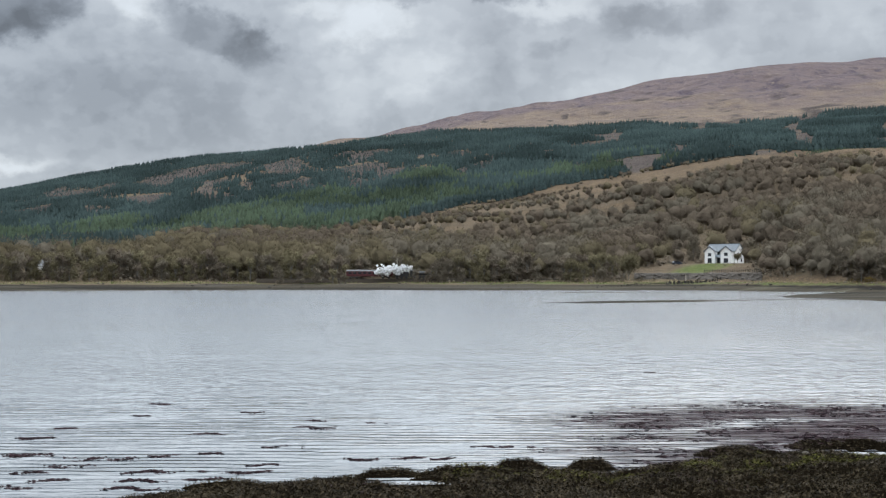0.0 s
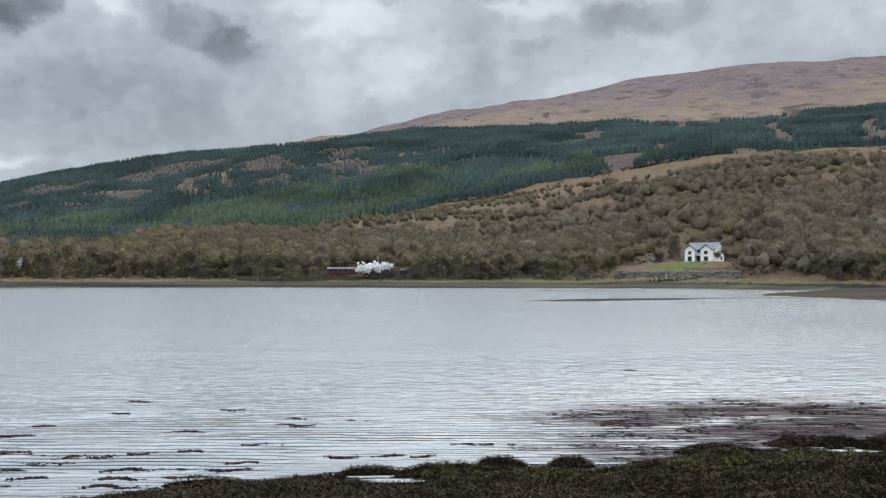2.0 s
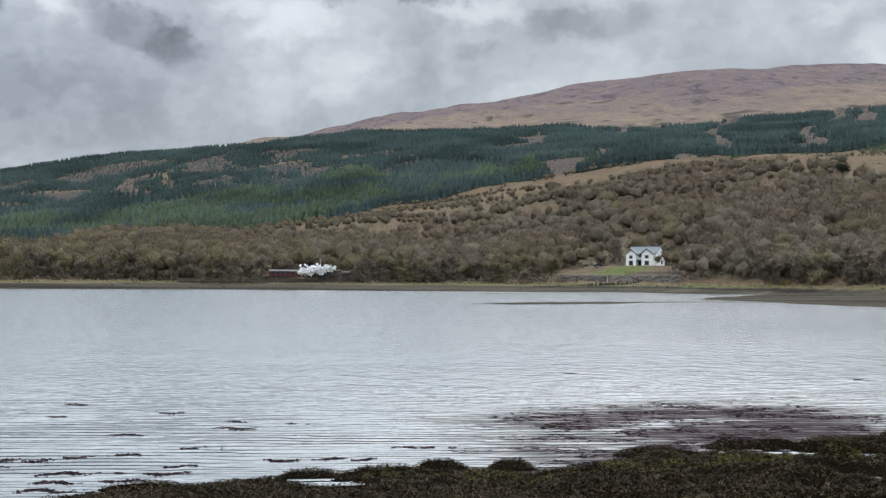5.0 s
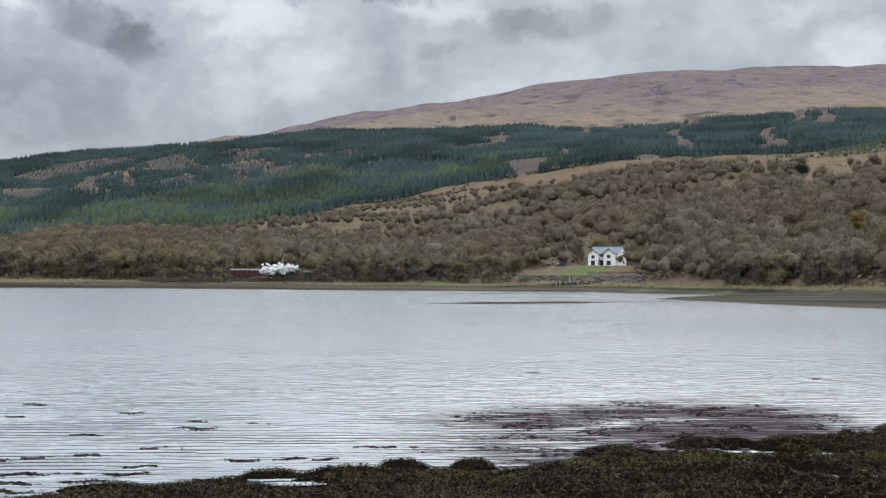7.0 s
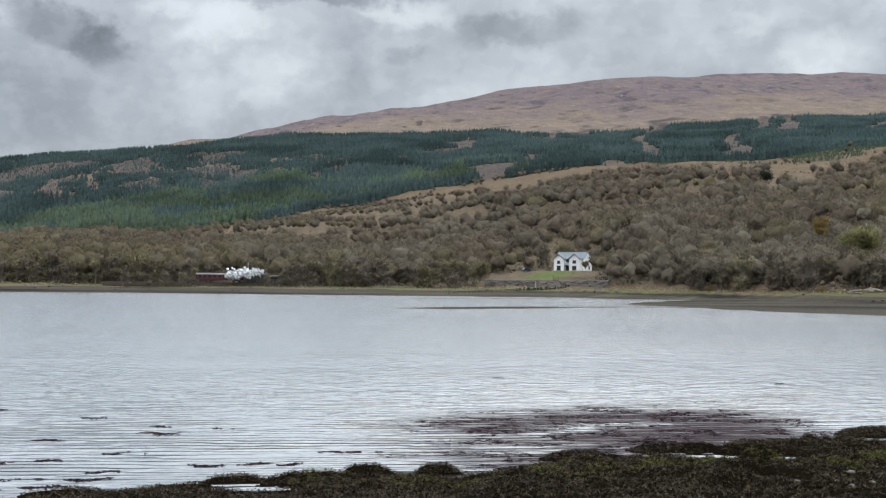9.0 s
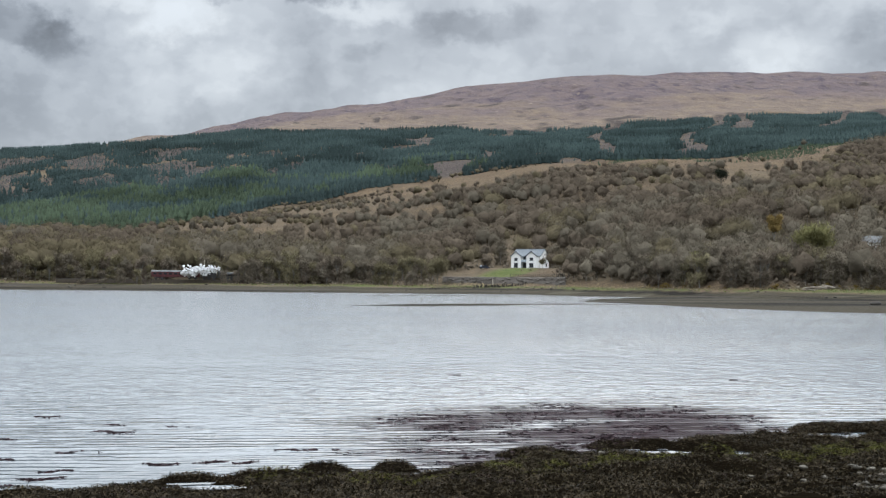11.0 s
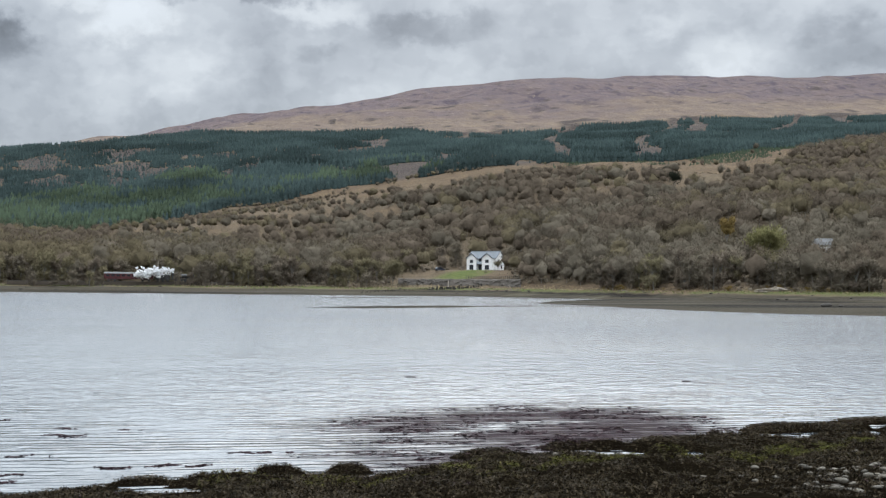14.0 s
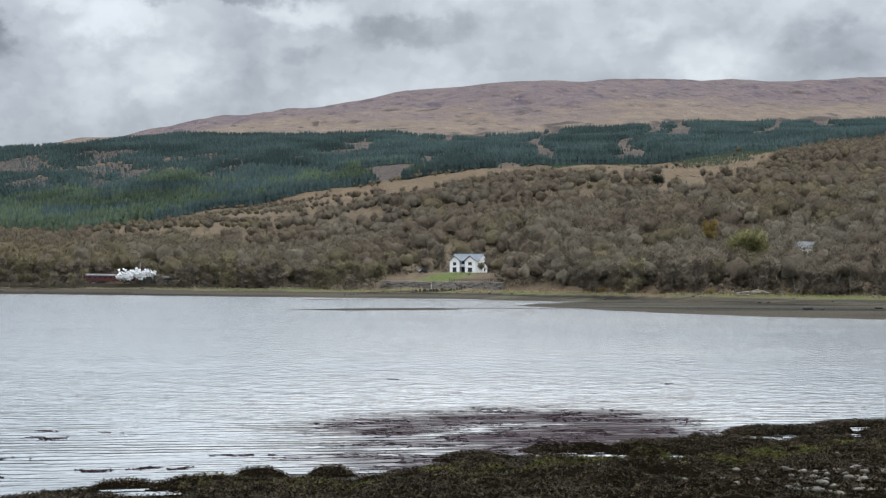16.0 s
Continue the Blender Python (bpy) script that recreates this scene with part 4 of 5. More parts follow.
sage = tree_kind("willow", "rounded grey-green willow standing beside the lawn", "shore trees", LIGHTENED_BUDS, BARK, (162, 9.5, 5.0, 2600, 0.22))
pine = tree_kind("pine", "dark spreading pine alone on the wooded slope", "", PINE, BARK, (163, 9.0, 4.2, 1600, 0.35))

spread = random.Random(8)
for k in range(250):
    x = -178 + 420 * ((k * 0.61803) % 1.0)
    back = 41 + 24 * spread.random() ** 1.2
    y = float(shore_line(x)) + back
    if x > 0.66 * y or x < -0.40 * y or 69 < x < 139 or (-40 < x < -12 and back < 50) or (165 < x < 183 and back < 50):
        continue
    leafy = spread.random() < (0.45 if x < 20 else 0.2)
    spread.choice(olive if leafy else bare)(x, y, spread.uniform(0.78, 1.2), spread.uniform(0, 6.28))
for x, y, s in ((70, 512, 1.0), (64, 505, 0.8), (87, 540, 0.9), (93, 548, 0.85)):
    spread.choice(olive)(x, y, s, spread.uniform(0, 6.28))
for x, y, s in ((138, 536, 1.0), (134, 542, 1.2), (140, 528, 0.9), (104, 548, 1.1), (112, 552, 1.2), (140, 520, 0.8), (135, 512, 0.5), (143, 508, 0.55)):
    spread.choice(bare)(x, y, s, spread.uniform(0, 6.28))
for k in range(70):
    x = 134 + 62 * ((k * 0.61803) % 1.0)
    y = float(shore_line(x)) + 58 + 34 * spread.random()
    spread.choice(olive if spread.random() < 0.25 else bare)(x, y, spread.uniform(0.65, 1.05), spread.uniform(0, 6.28))
for x, s in ((-66, 0.7), (-58, 0.62), (-51, 0.7), (-44.5, 0.66), (-40.5, 0.5), (-11, 0.62), (-6, 0.7), (0, 0.62), (7, 0.7), (14, 0.66), (22, 0.7), (30, 0.6), (38, 0.7)):
    spread.choice(olive if s == 0.66 else bare)(x, 500.5 - 2.5 * spread.random(), s, spread.uniform(0, 6.28))
sage(74.5, 495, 1.12, 0.5)
sage(48, 520, 0.7, 2.2)
sage(122.5, 514, 0.40, 1.1, "small rounded olive bush in front of the house")
lime(198, 416, 1.75, 1.0)
lime(218, 456, 1.2, 2.6, "tall willow in fresh lime-green leaf behind bare trees")
gold(211, 478, 1.45, 0.2)
lime(160, 430, 0.75, 3.0, "small pale green willow at the edge of the beach")
pine(306, 778, 1.35, 0.4)
pine(173, 960, 0.6, 1.4, "small dark pine on the pale grassy brow")

# bracken and low heath on the open brow and in the glades
px, py = scatter(-260, 640, 640, 1340, 6.2)
open_ground = np.maximum(brow_grass(px, py), glades(px, py))
clump = fractal(px, py * 1.6, 26, 110, 3)
keep = (open_ground > 0.35) & (clump + rng.normal(size=px.size) * 0.15 > 0.30) & (px < 0.64 * py)
px, py, clump = px[keep], py[keep], clump[keep]
tall = rng.uniform(0.4, 1.1, px.size) * (1 + clump)
wood("brow_heath", soup("brow_heath", *crowns(px, py, land(px, py) - 0.3 * tall, tall, tall * 1.1, 6, 0.0)), TWIG_BROWN, "low brown heath and bracken on the open brow", "heath")

# gorse and scrub above the beach
bush_trunk, bush_crown = tree_mesh(180, 2.2, 1.5, 260, 0.02)
for n, (mat, label) in enumerate(((GORSE, "rusty flowering gorse bush above the beach"), (TWIG_BROWN, "low brown bramble bush above the beach"), (TWIG_GREY, "low grey bare bush above the beach"))):
    crown = bush_crown if n == 0 else bush_crown.copy()
    crown.materials.clear()
    crown.materials.append(mat)
    for k in range((26, 40, 34)[n]):
        x = (spread.uniform(139, 190), spread.uniform(-150, 215), spread.uniform(-150, 215))[n]
        y = float(shore_line(x)) + spread.uniform(39, 50)
        if 92 < x < 136:
            continue
        root = thing("gorse_bush" if n == 0 else "bush", label, "bush", "scrub above the beach", (x, y, float(land(x, y)) - 0.1))
        sc = spread.uniform(0.45, 1.15)
        root.scale, root.rotation_euler[2] = (sc * 1.3, sc, sc * 0.8), spread.uniform(0, 6.28)
        new("crown", crown).parent = root


# marsh grass along the top of the beach
def blades(px, py, size):
    n = len(px)
    c = np.stack([px, py, land(px, py) + size * 0.3], 1)
    along = rng.normal(size=(n, 3)) * 0.45 + np.array([0, 0, 1.0])
    along /= np.linalg.norm(along, axis=1, keepdims=True)
    return slivers(c, along, size, size * 0.5)


for name, mat, label, lo, hi, share in (("marsh_grass", GRASS, "green salt-marsh turf along the top of the beach", 25, 38, 0.7), ("dead_grass", DEAD_GRASS, "straw-coloured dead grass above the beach", 33, 50, 0.6)):
    px, py = scatter(-185, 240, 250, 540, 0.9)
    s = py - shore_line(px) + fractal(px, py, 15, 101) * 5
    keep = (s > lo) & (s < hi) & (rng.uniform(size=px.size) < share) & (px > -0.38 * py) & (px < 0.63 * py)
    px, py = px[keep], py[keep]
    wood(name, soup(name, *blades(px, py, rng.uniform(0.25, 0.75, px.size))), mat, label, "grass")


# ---- the near foreshore ----
def near_edge(x):
    """Northing of the near waterline."""
    return np.interp(x, [-30, -14, -8, -5.3, -1.6, 2.4, 3.5, 5.4, 11.6, 17.5, 22.2, 34, 60], [15, 19.6, 21.8, 23.2, 24.9, 26.0, 25.5, 27.2, 30.2, 32.2, 34.6, 39, 50])


BOULDERS = [(1.55, 26.0, 0.70, 0.40, 0.20), (0.5, 25.5, 0.9, 0.4, 0.12), (3.15, 26.2, 0.55, 0.35, 0.22), (-1.1, 25.4, 0.7, 0.4, 0.12), (6.6, 28.2, 0.9, 0.5, 0.18), (9.4, 29.6, 1.2, 0.6, 0.20), (12.0, 30.8, 1.2, 0.5, 0.07), (16.8, 32.6, 2.3, 0.9, 0.20), (20.5, 34.2, 2.0, 0.9, 0.14), (9.6, 25.2, 0.8, 0.5, 0.22), (14.6, 27.6, 1.3, 0.7, 0.16), (-4.3, 23.8, 0.9, 0.4, 0.10)]


def fore(x, y):
    x, y = np.asarray(x, float), np.asarray(y, float)
    d = near_edge(x) - y
    shelf = smooth(x, 3.5, 8)
    sea = -d * (0.055 * (1 - shelf) + 0.008 * shelf) + smooth(-d, 8, 13) * 0.35
    z = np.where(d > 0, 0.01 + (0.030 + 0.028 * smooth(x, 0, 8)) * np.minimum(d, 12) + 0.09 * np.maximum(d - 12, 0), -0.012 * shelf - sea)
    land_side = smooth(d, -0.6, 0.5)
    rise = 0.35 + 0.65 * smooth(x, 2, 9)
    z = z + fractal(x, y, 1.7, 201, 3) * (0.014 + 0.165 * land_side * rise) + (0.070 - np.abs(fractal(x, y, 0.85, 211, 3)) * 0.22) * (0.05 + 0.95 * land_side) * rise
    z = z + 0.05 * rise * np.exp(-((d - 0.55) / 0.45) ** 2) * (0.6 + 0.8 * value_noise(x, y, 2.1, 221))
    z = z + 0.055 * smooth(d, 0.5, 1.3) * (1 - smooth(x, 1, 6))
    for bx, by, rx, ry, h in BOULDERS:
        r = np.hypot((x - bx) / rx, (y - by) / ry) * (1 + 0.2 * value_noise(x, y, 0.6, 231))
        z = z + h * smooth(r, 1.15, 0.35)
    return z - 0.9 * smooth(-d, 12, 16)


# Near-black colour carries the shade of the gaps between the fronds.
FORE_MUD = material("gap_dark_shore_mud", (0.0045, 0.0033, 0.0020), (0.0026, 0.0020, 0.0013), (0.009, 0.007, 0.0045), big=0.5, small=5, rough=0.75, bump=0.6, bump_scale=18, spec=0.0)
fx, fy = np.meshgrid(np.arange(-16, 36, 0.125), np.concatenate([np.arange(8, 17, 0.4), np.arange(17, 52, 0.13)]), indexing="ij")
fi = np.arange(fx.size).reshape(fx.shape)
a, b, c, d = fi[:-1, :-1].ravel(), fi[1:, :-1].ravel(), fi[1:, 1:].ravel(), fi[:-1, 1:].ravel()
inside = (fore(fx, fy)[:-1, :-1].ravel() > -0.45)
tri = np.concatenate([np.stack([a, b, c], 1)[inside], np.stack([a, c, d], 1)[inside]])
used, tri = np.unique(tri, return_inverse=True)
me = soup("foreshore", np.stack([fx, fy, fore(fx, fy)], -1).reshape(-1, 3)[used], tri.reshape(-1, 3))
me.polygons.foreach_set("use_smooth", np.ones(len(me.polygons), bool))
tagged(link_mesh("foreshore", me, FORE_MUD), "wet foreshore mud and stones, gap shade in its dark colour", "shore", kind="structure")

rng = np.random.default_rng(77)


def in_view(x, y):
    return (x > -0.39 * y - 1) & (x < 0.64 * y + 1)


def fronds(n, x0, x1, y0, y1, chance, lo, hi, lift, flat, drift=1.0, slim=(0.14, 0.30)):
    """Weed fronds strewn over the foreshore where chance allows."""
    x, y = rng.uniform(x0, x1, n), rng.uniform(y0, y1, n)
    keep = in_view(x, y) & (rng.uniform(size=n) < chance(x, y))
    x, y = x[keep], y[keep]
    along = rng.normal(size=(x.size, 3)) * np.array([1, drift, flat]) + np.array([0, 0, flat * 0.4])
    along /= np.linalg.norm(along, axis=1, keepdims=True)
    size = rng.uniform(lo, hi, x.size)
    z = fore(x, y)
    out = np.stack([-(fore(x + 0.09, y) - z) / 0.09, -(fore(x, y + 0.09) - z) / 0.09, np.ones(x.size)], 1) + rng.normal(size=(x.size, 3)) * 0.35
    out /= np.linalg.norm(out, axis=1, keepdims=True)
    return slivers(np.stack([x, y, np.maximum(z, 0.0) + lift * rng.uniform(0.1, 1, x.size)], 1), along, size, size * rng.uniform(*slim, x.size), out)


def bank_chance(x, y):
    d = near_edge(x) - y
    bare_patch = smooth(np.hypot((x - 9.5) / 1.7, (y - 29.9) / 0.55), 1.2, 0.7)
    return smooth(fore(x, y), -0.01, 0.06) * (0.45 + 0.55 * smooth(fractal(x, y, 0.9, 241, 3), -0.5, 0.1)) * (1 - 0.93 * bare_patch)


def green_chance(x, y):
    a = np.zeros_like(x)
    for cx, cy, rx, ry, share in ((11.6, 26.6, 3.6, 0.55, 1.0), (14.8, 27.2, 2.6, 0.40, 0.9), (7.6, 25.2, 1.7, 0.45, 0.8), (9.6, 25.7, 1.4, 0.7, 0.45), (12.4, 25.2, 3.0, 0.7, 0.35), (3.4, 24.6, 4.0, 0.7, 0.25)):
        a = np.maximum(a, share * smooth(np.hypot((x - cx) / rx, (y - cy) / ry) * (1 + 0.5 * fractal(x, y, 0.7, 252, 3)), 1.2, 0.3))
    return a * smooth(fractal(x, y, 0.6, 251, 3), -0.35, 0.25)


def weed_below(x, y):
    """How thick the weed lies just under the surface (0 to 1)."""
    d = y - near_edge(x)
    ragged = 1.6 * fractal(x * 0.6, y * 1.3, 4.0, 261, 4)
    zone = smooth(x + 0.6 * ragged, 0.5, 6) * smooth(d, -1.5, -0.5) * smooth(d + ragged, 14.0, 8.0) * smooth(x + ragged, 19, 13.5)
    mat = smooth(np.hypot((x - 11.5) / 6.0, (d - 3.0) / 3.2) * (1 + 0.4 * fractal(x, y, 2.0, 268, 3)), 1.15, 0.6)
    return zone * np.maximum(0.40 + 0.55 * smooth(fractal(x * 0.5, y * 1.4, 3.0, 269, 3), -0.6, 0.35), mat)


def shallow_chance(x, y):
    """Weed that breaks the surface."""
    return smooth(weed_below(x, y), 0.2, 0.9)


wood("bladder_wrack", soup("bladder_wrack", *fronds(900000, -11, 25, 17.8, 38, bank_chance, 0.03, 0.10, 0.055, 0.9)), WRACK, "dark brown bladder wrack heaped over the foreshore stones", "seaweed")
wood("red_wrack", soup("red_wrack", *fronds(80000, -11, 25, 17.8, 38, lambda x, y: 0.35 * bank_chance(x, y) * smooth(fractal(x, y, 1.3, 245, 3), 0.1, 0.5), 0.03, 0.10, 0.05, 0.5)), WRACK_RED, "reddish brown seaweed among darker wrack on the shore", "seaweed")
wood("green_weed", soup("green_weed", *fronds(300000, 0, 19, 23, 29, green_chance, 0.025, 0.08, 0.09, 0.5)), ALGAE, "bright yellow-green gut weed over the foreshore", "seaweed")
wood("shallow_weed", soup("shallow_weed", *fronds(200000, 0, 25, 24.5, 44, lambda x, y: 0.55 * shallow_chance(x, y) * smooth(fractal(x, y * 1.5, 0.9, 270, 3), -0.1, 0.5), 0.05, 0.22, 0.006, 0.01, 0.25, (0.08, 0.20))), WRACK_RED, "purple-brown weed floating in the shallows", "seaweed")

# the loch: one sheet, fine over the weedy shallows
wx_, wy_ = np.unique(np.concatenate([[-4900, 4900], np.arange(-14, 34.1, 0.3)])), np.unique(np.concatenate([[10, 560], np.arange(19, 56, 0.25)]))
qx, qy = np.meshgrid(wx_, wy_, indexing="ij")
wi = np.arange(qx.size).reshape(qx.shape)
a, b, c, d = wi[:-1, :-1].ravel(), wi[1:, :-1].ravel(), wi[1:, 1:].ravel(), wi[:-1, 1:].ravel()
me = soup("water", np.stack([qx, qy, np.zeros_like(qx)], -1).reshape(-1, 3), np.concatenate([np.stack([a, b, c], 1), np.stack([a, c, d], 1)]))
me.attributes.new("weed", "FLOAT", "POINT").data.foreach_set("value", weed_below(qx, qy).astype(np.float32).ravel())
tagged(link_mesh("water", me, WATER), "grey rippled sea loch reflecting an overcast sky", "water", kind="structure")

# rafts of weed afloat: easting, northing, half length, half width
RAFTS = [
    (-9.5, 28.2, 0.75, 0.42), (-8.0, 27.6, 0.55, 0.30), (-7.0, 27.6, 0.50, 0.25), (-6.4, 28.1, 0.45, 0.18), (-5.4, 28.4, 0.45, 0.15), (-8.0, 26.5, 0.55, 0.22),
    (-6.1, 25.7, 0.60, 0.20), (-5.2, 25.9, 0.40, 0.14), (-4.1, 25.7, 0.75, 0.18), (-3.9, 26.7, 0.40, 0.12), (-3.4, 33.4, 0.62, 0.45), (-3.6, 35.0, 0.35, 0.18),
    (-1.8, 34.4, 0.40, 0.25), (-9.1, 39.7, 0.45, 0.35), (-8.8, 36.3, 0.35, 0.25), (-1.8, 27.5, 0.42, 0.20), (-0.8, 27.7, 0.40, 0.16), (-8.3, 23.8, 0.55, 0.16),
    (-7.8, 24.6, 0.60, 0.18), (-6.0, 24.6, 0.55, 0.14), (-8.5, 25.6, 0.40, 0.14), (-10.2, 33.2, 0.45, 0.22), (-10.3, 31.2, 0.55, 0.25), (-3.8, 29.6, 0.55, 0.14),
    (-6.1, 32.1, 0.50, 0.22), (-5.7, 37.2, 0.45, 0.25), (-5.9, 23.7, 0.7, 0.16), (-4.9, 24.8, 0.6, 0.12), (0.0, 27.6, 0.35, 0.14), (1.5, 29.6, 0.9, 0.16), (8.9, 53.0, 0.3, 0.12), (20.2, 50.0, 0.35, 0.10),
]
weed_chunks = []
for rx, ry, half, across in RAFTS:
    half, across = 0.85 * half, 0.55 * across
    n = int(1500 * half * (across + 0.22))
    ang, rad = rng.uniform(0, 6.28, n), np.sqrt(rng.uniform(0, 1, n)) * rng.uniform(0.5, 1.3, n)
    x = rx + half * rad * np.cos(ang)
    y = ry + 1.5 * across * rad * np.sin(ang) + 0.12 * np.sin(x * 7 + rx)
    along = np.stack([rng.normal(size=n) * 1.6 + 0.2, rng.normal(size=n) * 0.5, rng.uniform(-0.05, 0.14, n)], 1)
    along /= np.linalg.norm(along, axis=1, keepdims=True)
    size = rng.uniform(0.03, 0.12, n)
    gaps = fractal(x, y * 2.5, 0.5, 280, 2) > -0.25
    weed_chunks.append(slivers(np.stack([x, y, rng.uniform(0.0, 0.022, n)], 1)[gaps], along[gaps], size[gaps], size[gaps] * 0.4))
wood("floating_weed", soup("floating_weed", *merge(weed_chunks)), WRACK_RED, "dark rafts of wrack floating in the shallows", "seaweed")


# ---- stones ----
def stone_mesh(seed, flat=0.6):
    bm = bmesh.new()
    bmesh.ops.create_icosphere(bm, subdivisions=2, radius=1)
    for v in bm.verts:
        n = noise.noise(v.co * 0.9 + Vector((seed * 3.1, 0, 0)))
        v.co = Vector((v.co.x * (1.15 + 0.2 * math.sin(seed)), v.co.y, v.co.z * flat)) * (1 + 0.35 * n)
    me = bpy.data.meshes.new("stone")
    bm.to_mesh(me)
    bm.free()
    me.polygons.foreach_set("use_smooth", np.ones(len(me.polygons), bool))
    return me


stones = [stone_mesh(k) for k in range(5)]
for s in stones:
    s.materials.append(STONE)
pick_stone = random.Random(4)


def lay_stone(x, y, r, label, group):
    ob = tagged(new("stone", pick_stone.choice(stones)), label, "stone", group)
    ob.location = (x, y, float(fore(x, y)) + r * 0.26)
    ob.rotation_euler[2], ob.scale = pick_stone.uniform(0, 6.28), (r, r * pick_stone.uniform(0.7, 1), r * pick_stone.uniform(0.7, 1))


for k in range(190):
    x = 9.4 + 4.6 * pick_stone.random()
    y = 18.6 + 3.4 * pick_stone.random() ** 1.5
    if x < 0.42 * y + 2.0 and pick_stone.random() < 0.75:
        continue
    lay_stone(x, y, pick_stone.uniform(0.025, 0.09), "rounded pale grey cobble among wet seaweed", "cobbles")
for x, y in ((7.6, 26.0), (10.2, 27.3), (8.4, 24.3), (3.9, 25.0), (12.3, 26.0), (12.6, 24.6), (6.1, 24.6), (14.5, 25.6), (9.9, 23.4)):
    lay_stone(x, y, pick_stone.uniform(0.04, 0.07), "small pale stone lying in dark seaweed", "pale stones")


# ---- the white house ----
def gable_house(name, label, at, turn, front_w, depth, eaves, ridge, windows, gables=(), roof_mat=SLATE):
    """A rendered two-storey house; the front faces -y. gables: (x, width) of front wings."""
    hx, hd = front_w / 2, depth / 2
    root = thing(name, label, "house", at=at)
    root.rotation_euler[2] = turn
    bm = bmesh.new()
    prism(bm, [(-hd, -0.6), (hd, -0.6), (hd, eaves), (0, ridge), (-hd, eaves)], -hx, hx, "x")
    part("wall", bm, RENDER_WHITE, root)
    slope = math.atan2(ridge - eaves, hd)
    for s, nm in ((-1, "front"), (1, "back")):
        bm = bmesh.new()
        o = 0.45
        dy, dz = math.cos(slope), math.sin(slope)
        ya, za = s * (hd + o * dy), eaves - o * dz
        prism(bm, [(ya, za + 0.02), (0, ridge + 0.02), (0, ridge + 0.22), (ya, za + 0.22)], -hx - 0.35, hx + 0.35, "x")
        part("roof", bm, roof_mat, root, "blue-grey slate roof slope")
    for gx0, gw in gables:
        gh = gw / 2
        rise = eaves + gh * 0.78
        bm = bmesh.new()
        prism(bm, [(gx0 - gh, -0.6), (gx0 + gh, -0.6), (gx0 + gh, eaves), (gx0, rise), (gx0 - gh, eaves)], -hd - 2.2, 0.0, "y")
        part("gable_wing", bm, RENDER_WHITE, root, "white rendered front gable wing")
        for s in (-1, 1):
            bm = bmesh.new()
            prism(bm, [(gx0 + s * (gh + 0.4), eaves - 0.31), (gx0, rise + 0.02), (gx0, rise + 0.24), (gx0 + s * (gh + 0.4), eaves - 0.09)], -hd - 2.55, 0.0, "y")
            part("gable_roof", bm, roof_mat, root, "slate roof slope of the gable")
            bm = bmesh.new()
            prism(bm, [(gx0 + s * (gh + 0.42), eaves - 0.40), (gx0, rise - 0.06), (gx0, rise + 0.30), (gx0 + s * (gh + 0.42), eaves - 0.04)], -hd - 2.68, -hd - 2.56, "y")
            part("bargeboard", bm, LEAD, root, "dark blue-grey bargeboard")
    for wx, wz, ww, wh, wy in windows:
        bm = bmesh.new()
        t = 0.09
        for x0, z0, x1, z1 in ((-ww / 2, 0, -ww / 2 + t, wh), (ww / 2 - t, 0, ww / 2, wh), (-ww / 2 + t, 0, ww / 2 - t, t), (-ww / 2 + t, wh - t, ww / 2 - t, wh), (-t / 2, t, t / 2, wh - t)):
            box(bm, wx + x0, wy - 0.07, wz + z0, wx + x1, wy + 0.02, wz + z1)
        win = part("window", bm, FRAME_DARK, root, "dark framed window")
        for s in (-1, 1):
            bm = bmesh.new()
            box(bm, wx + (t / 2 if s > 0 else -ww / 2 + t), wy - 0.03, wz + t, wx + (ww / 2 - t if s > 0 else -t / 2), wy + 0.01, wz + wh - t)
            part("pane", bm, GLASS, win)
        bm = bmesh.new()
        box(bm, wx - ww / 2 - 0.1, wy - 0.16, wz - 0.1, wx + ww / 2 + 0.1, wy + 0.01, wz - 0.002)
        part("sill", bm, LEAD, win)
    return root


house = gable_house("house", "white rendered two-storey house with slate roof and twin gables", HOUSE_AT, -0.68, 13.6, 8.6, 5.3, 8.3,
                    [(-3.9, 3.2, 1.5, 1.3, -6.5), (-3.9, 0.3, 1.9, 2.0, -6.5), (3.6, 3.3, 1.7, 1.3, -6.5), (3.6, 0.4, 2.0, 1.8, -6.5), (-0.15, 0.2, 2.6, 2.3, -4.3), (0.75, 2.95, 1.5, 2.2, -4.3)], ((-3.9, 4.7), (3.6, 4.9)))
bm = bmesh.new()
box(bm, -1.52, -6.3, 2.62, 1.12, -4.31, 2.78)
balcony = part("balcony", bm, BALCONY_GREY, house, "grey-blue balcony between the gables")
bm = bmesh.new()
box(bm, -1.52, -6.3, 2.784, 1.12, -6.23, 3.75)
part("balustrade", bm, BALCONY_GREY, balcony)
for x in (-1.45, 1.05):
    bm = bmesh.new()
    limb(bm, (x, -6.2, -0.2), (x, -6.2, 2.62), 0.08, 0.08, 8)
    part("post", bm, BALCONY_GREY, balcony)
bm = bmesh.new()
box(bm, -1.4, -4.36, 2.95, -0.1, -4.28, 5.15)
part("balcony_door", bm, GLASS, house, "dark glazed balcony door")
bm = bmesh.new()
box(bm, -6.9, -0.25, 8.46, 6.9, 0.25, 8.60)
part("ridge_tile", bm, LEAD, house)
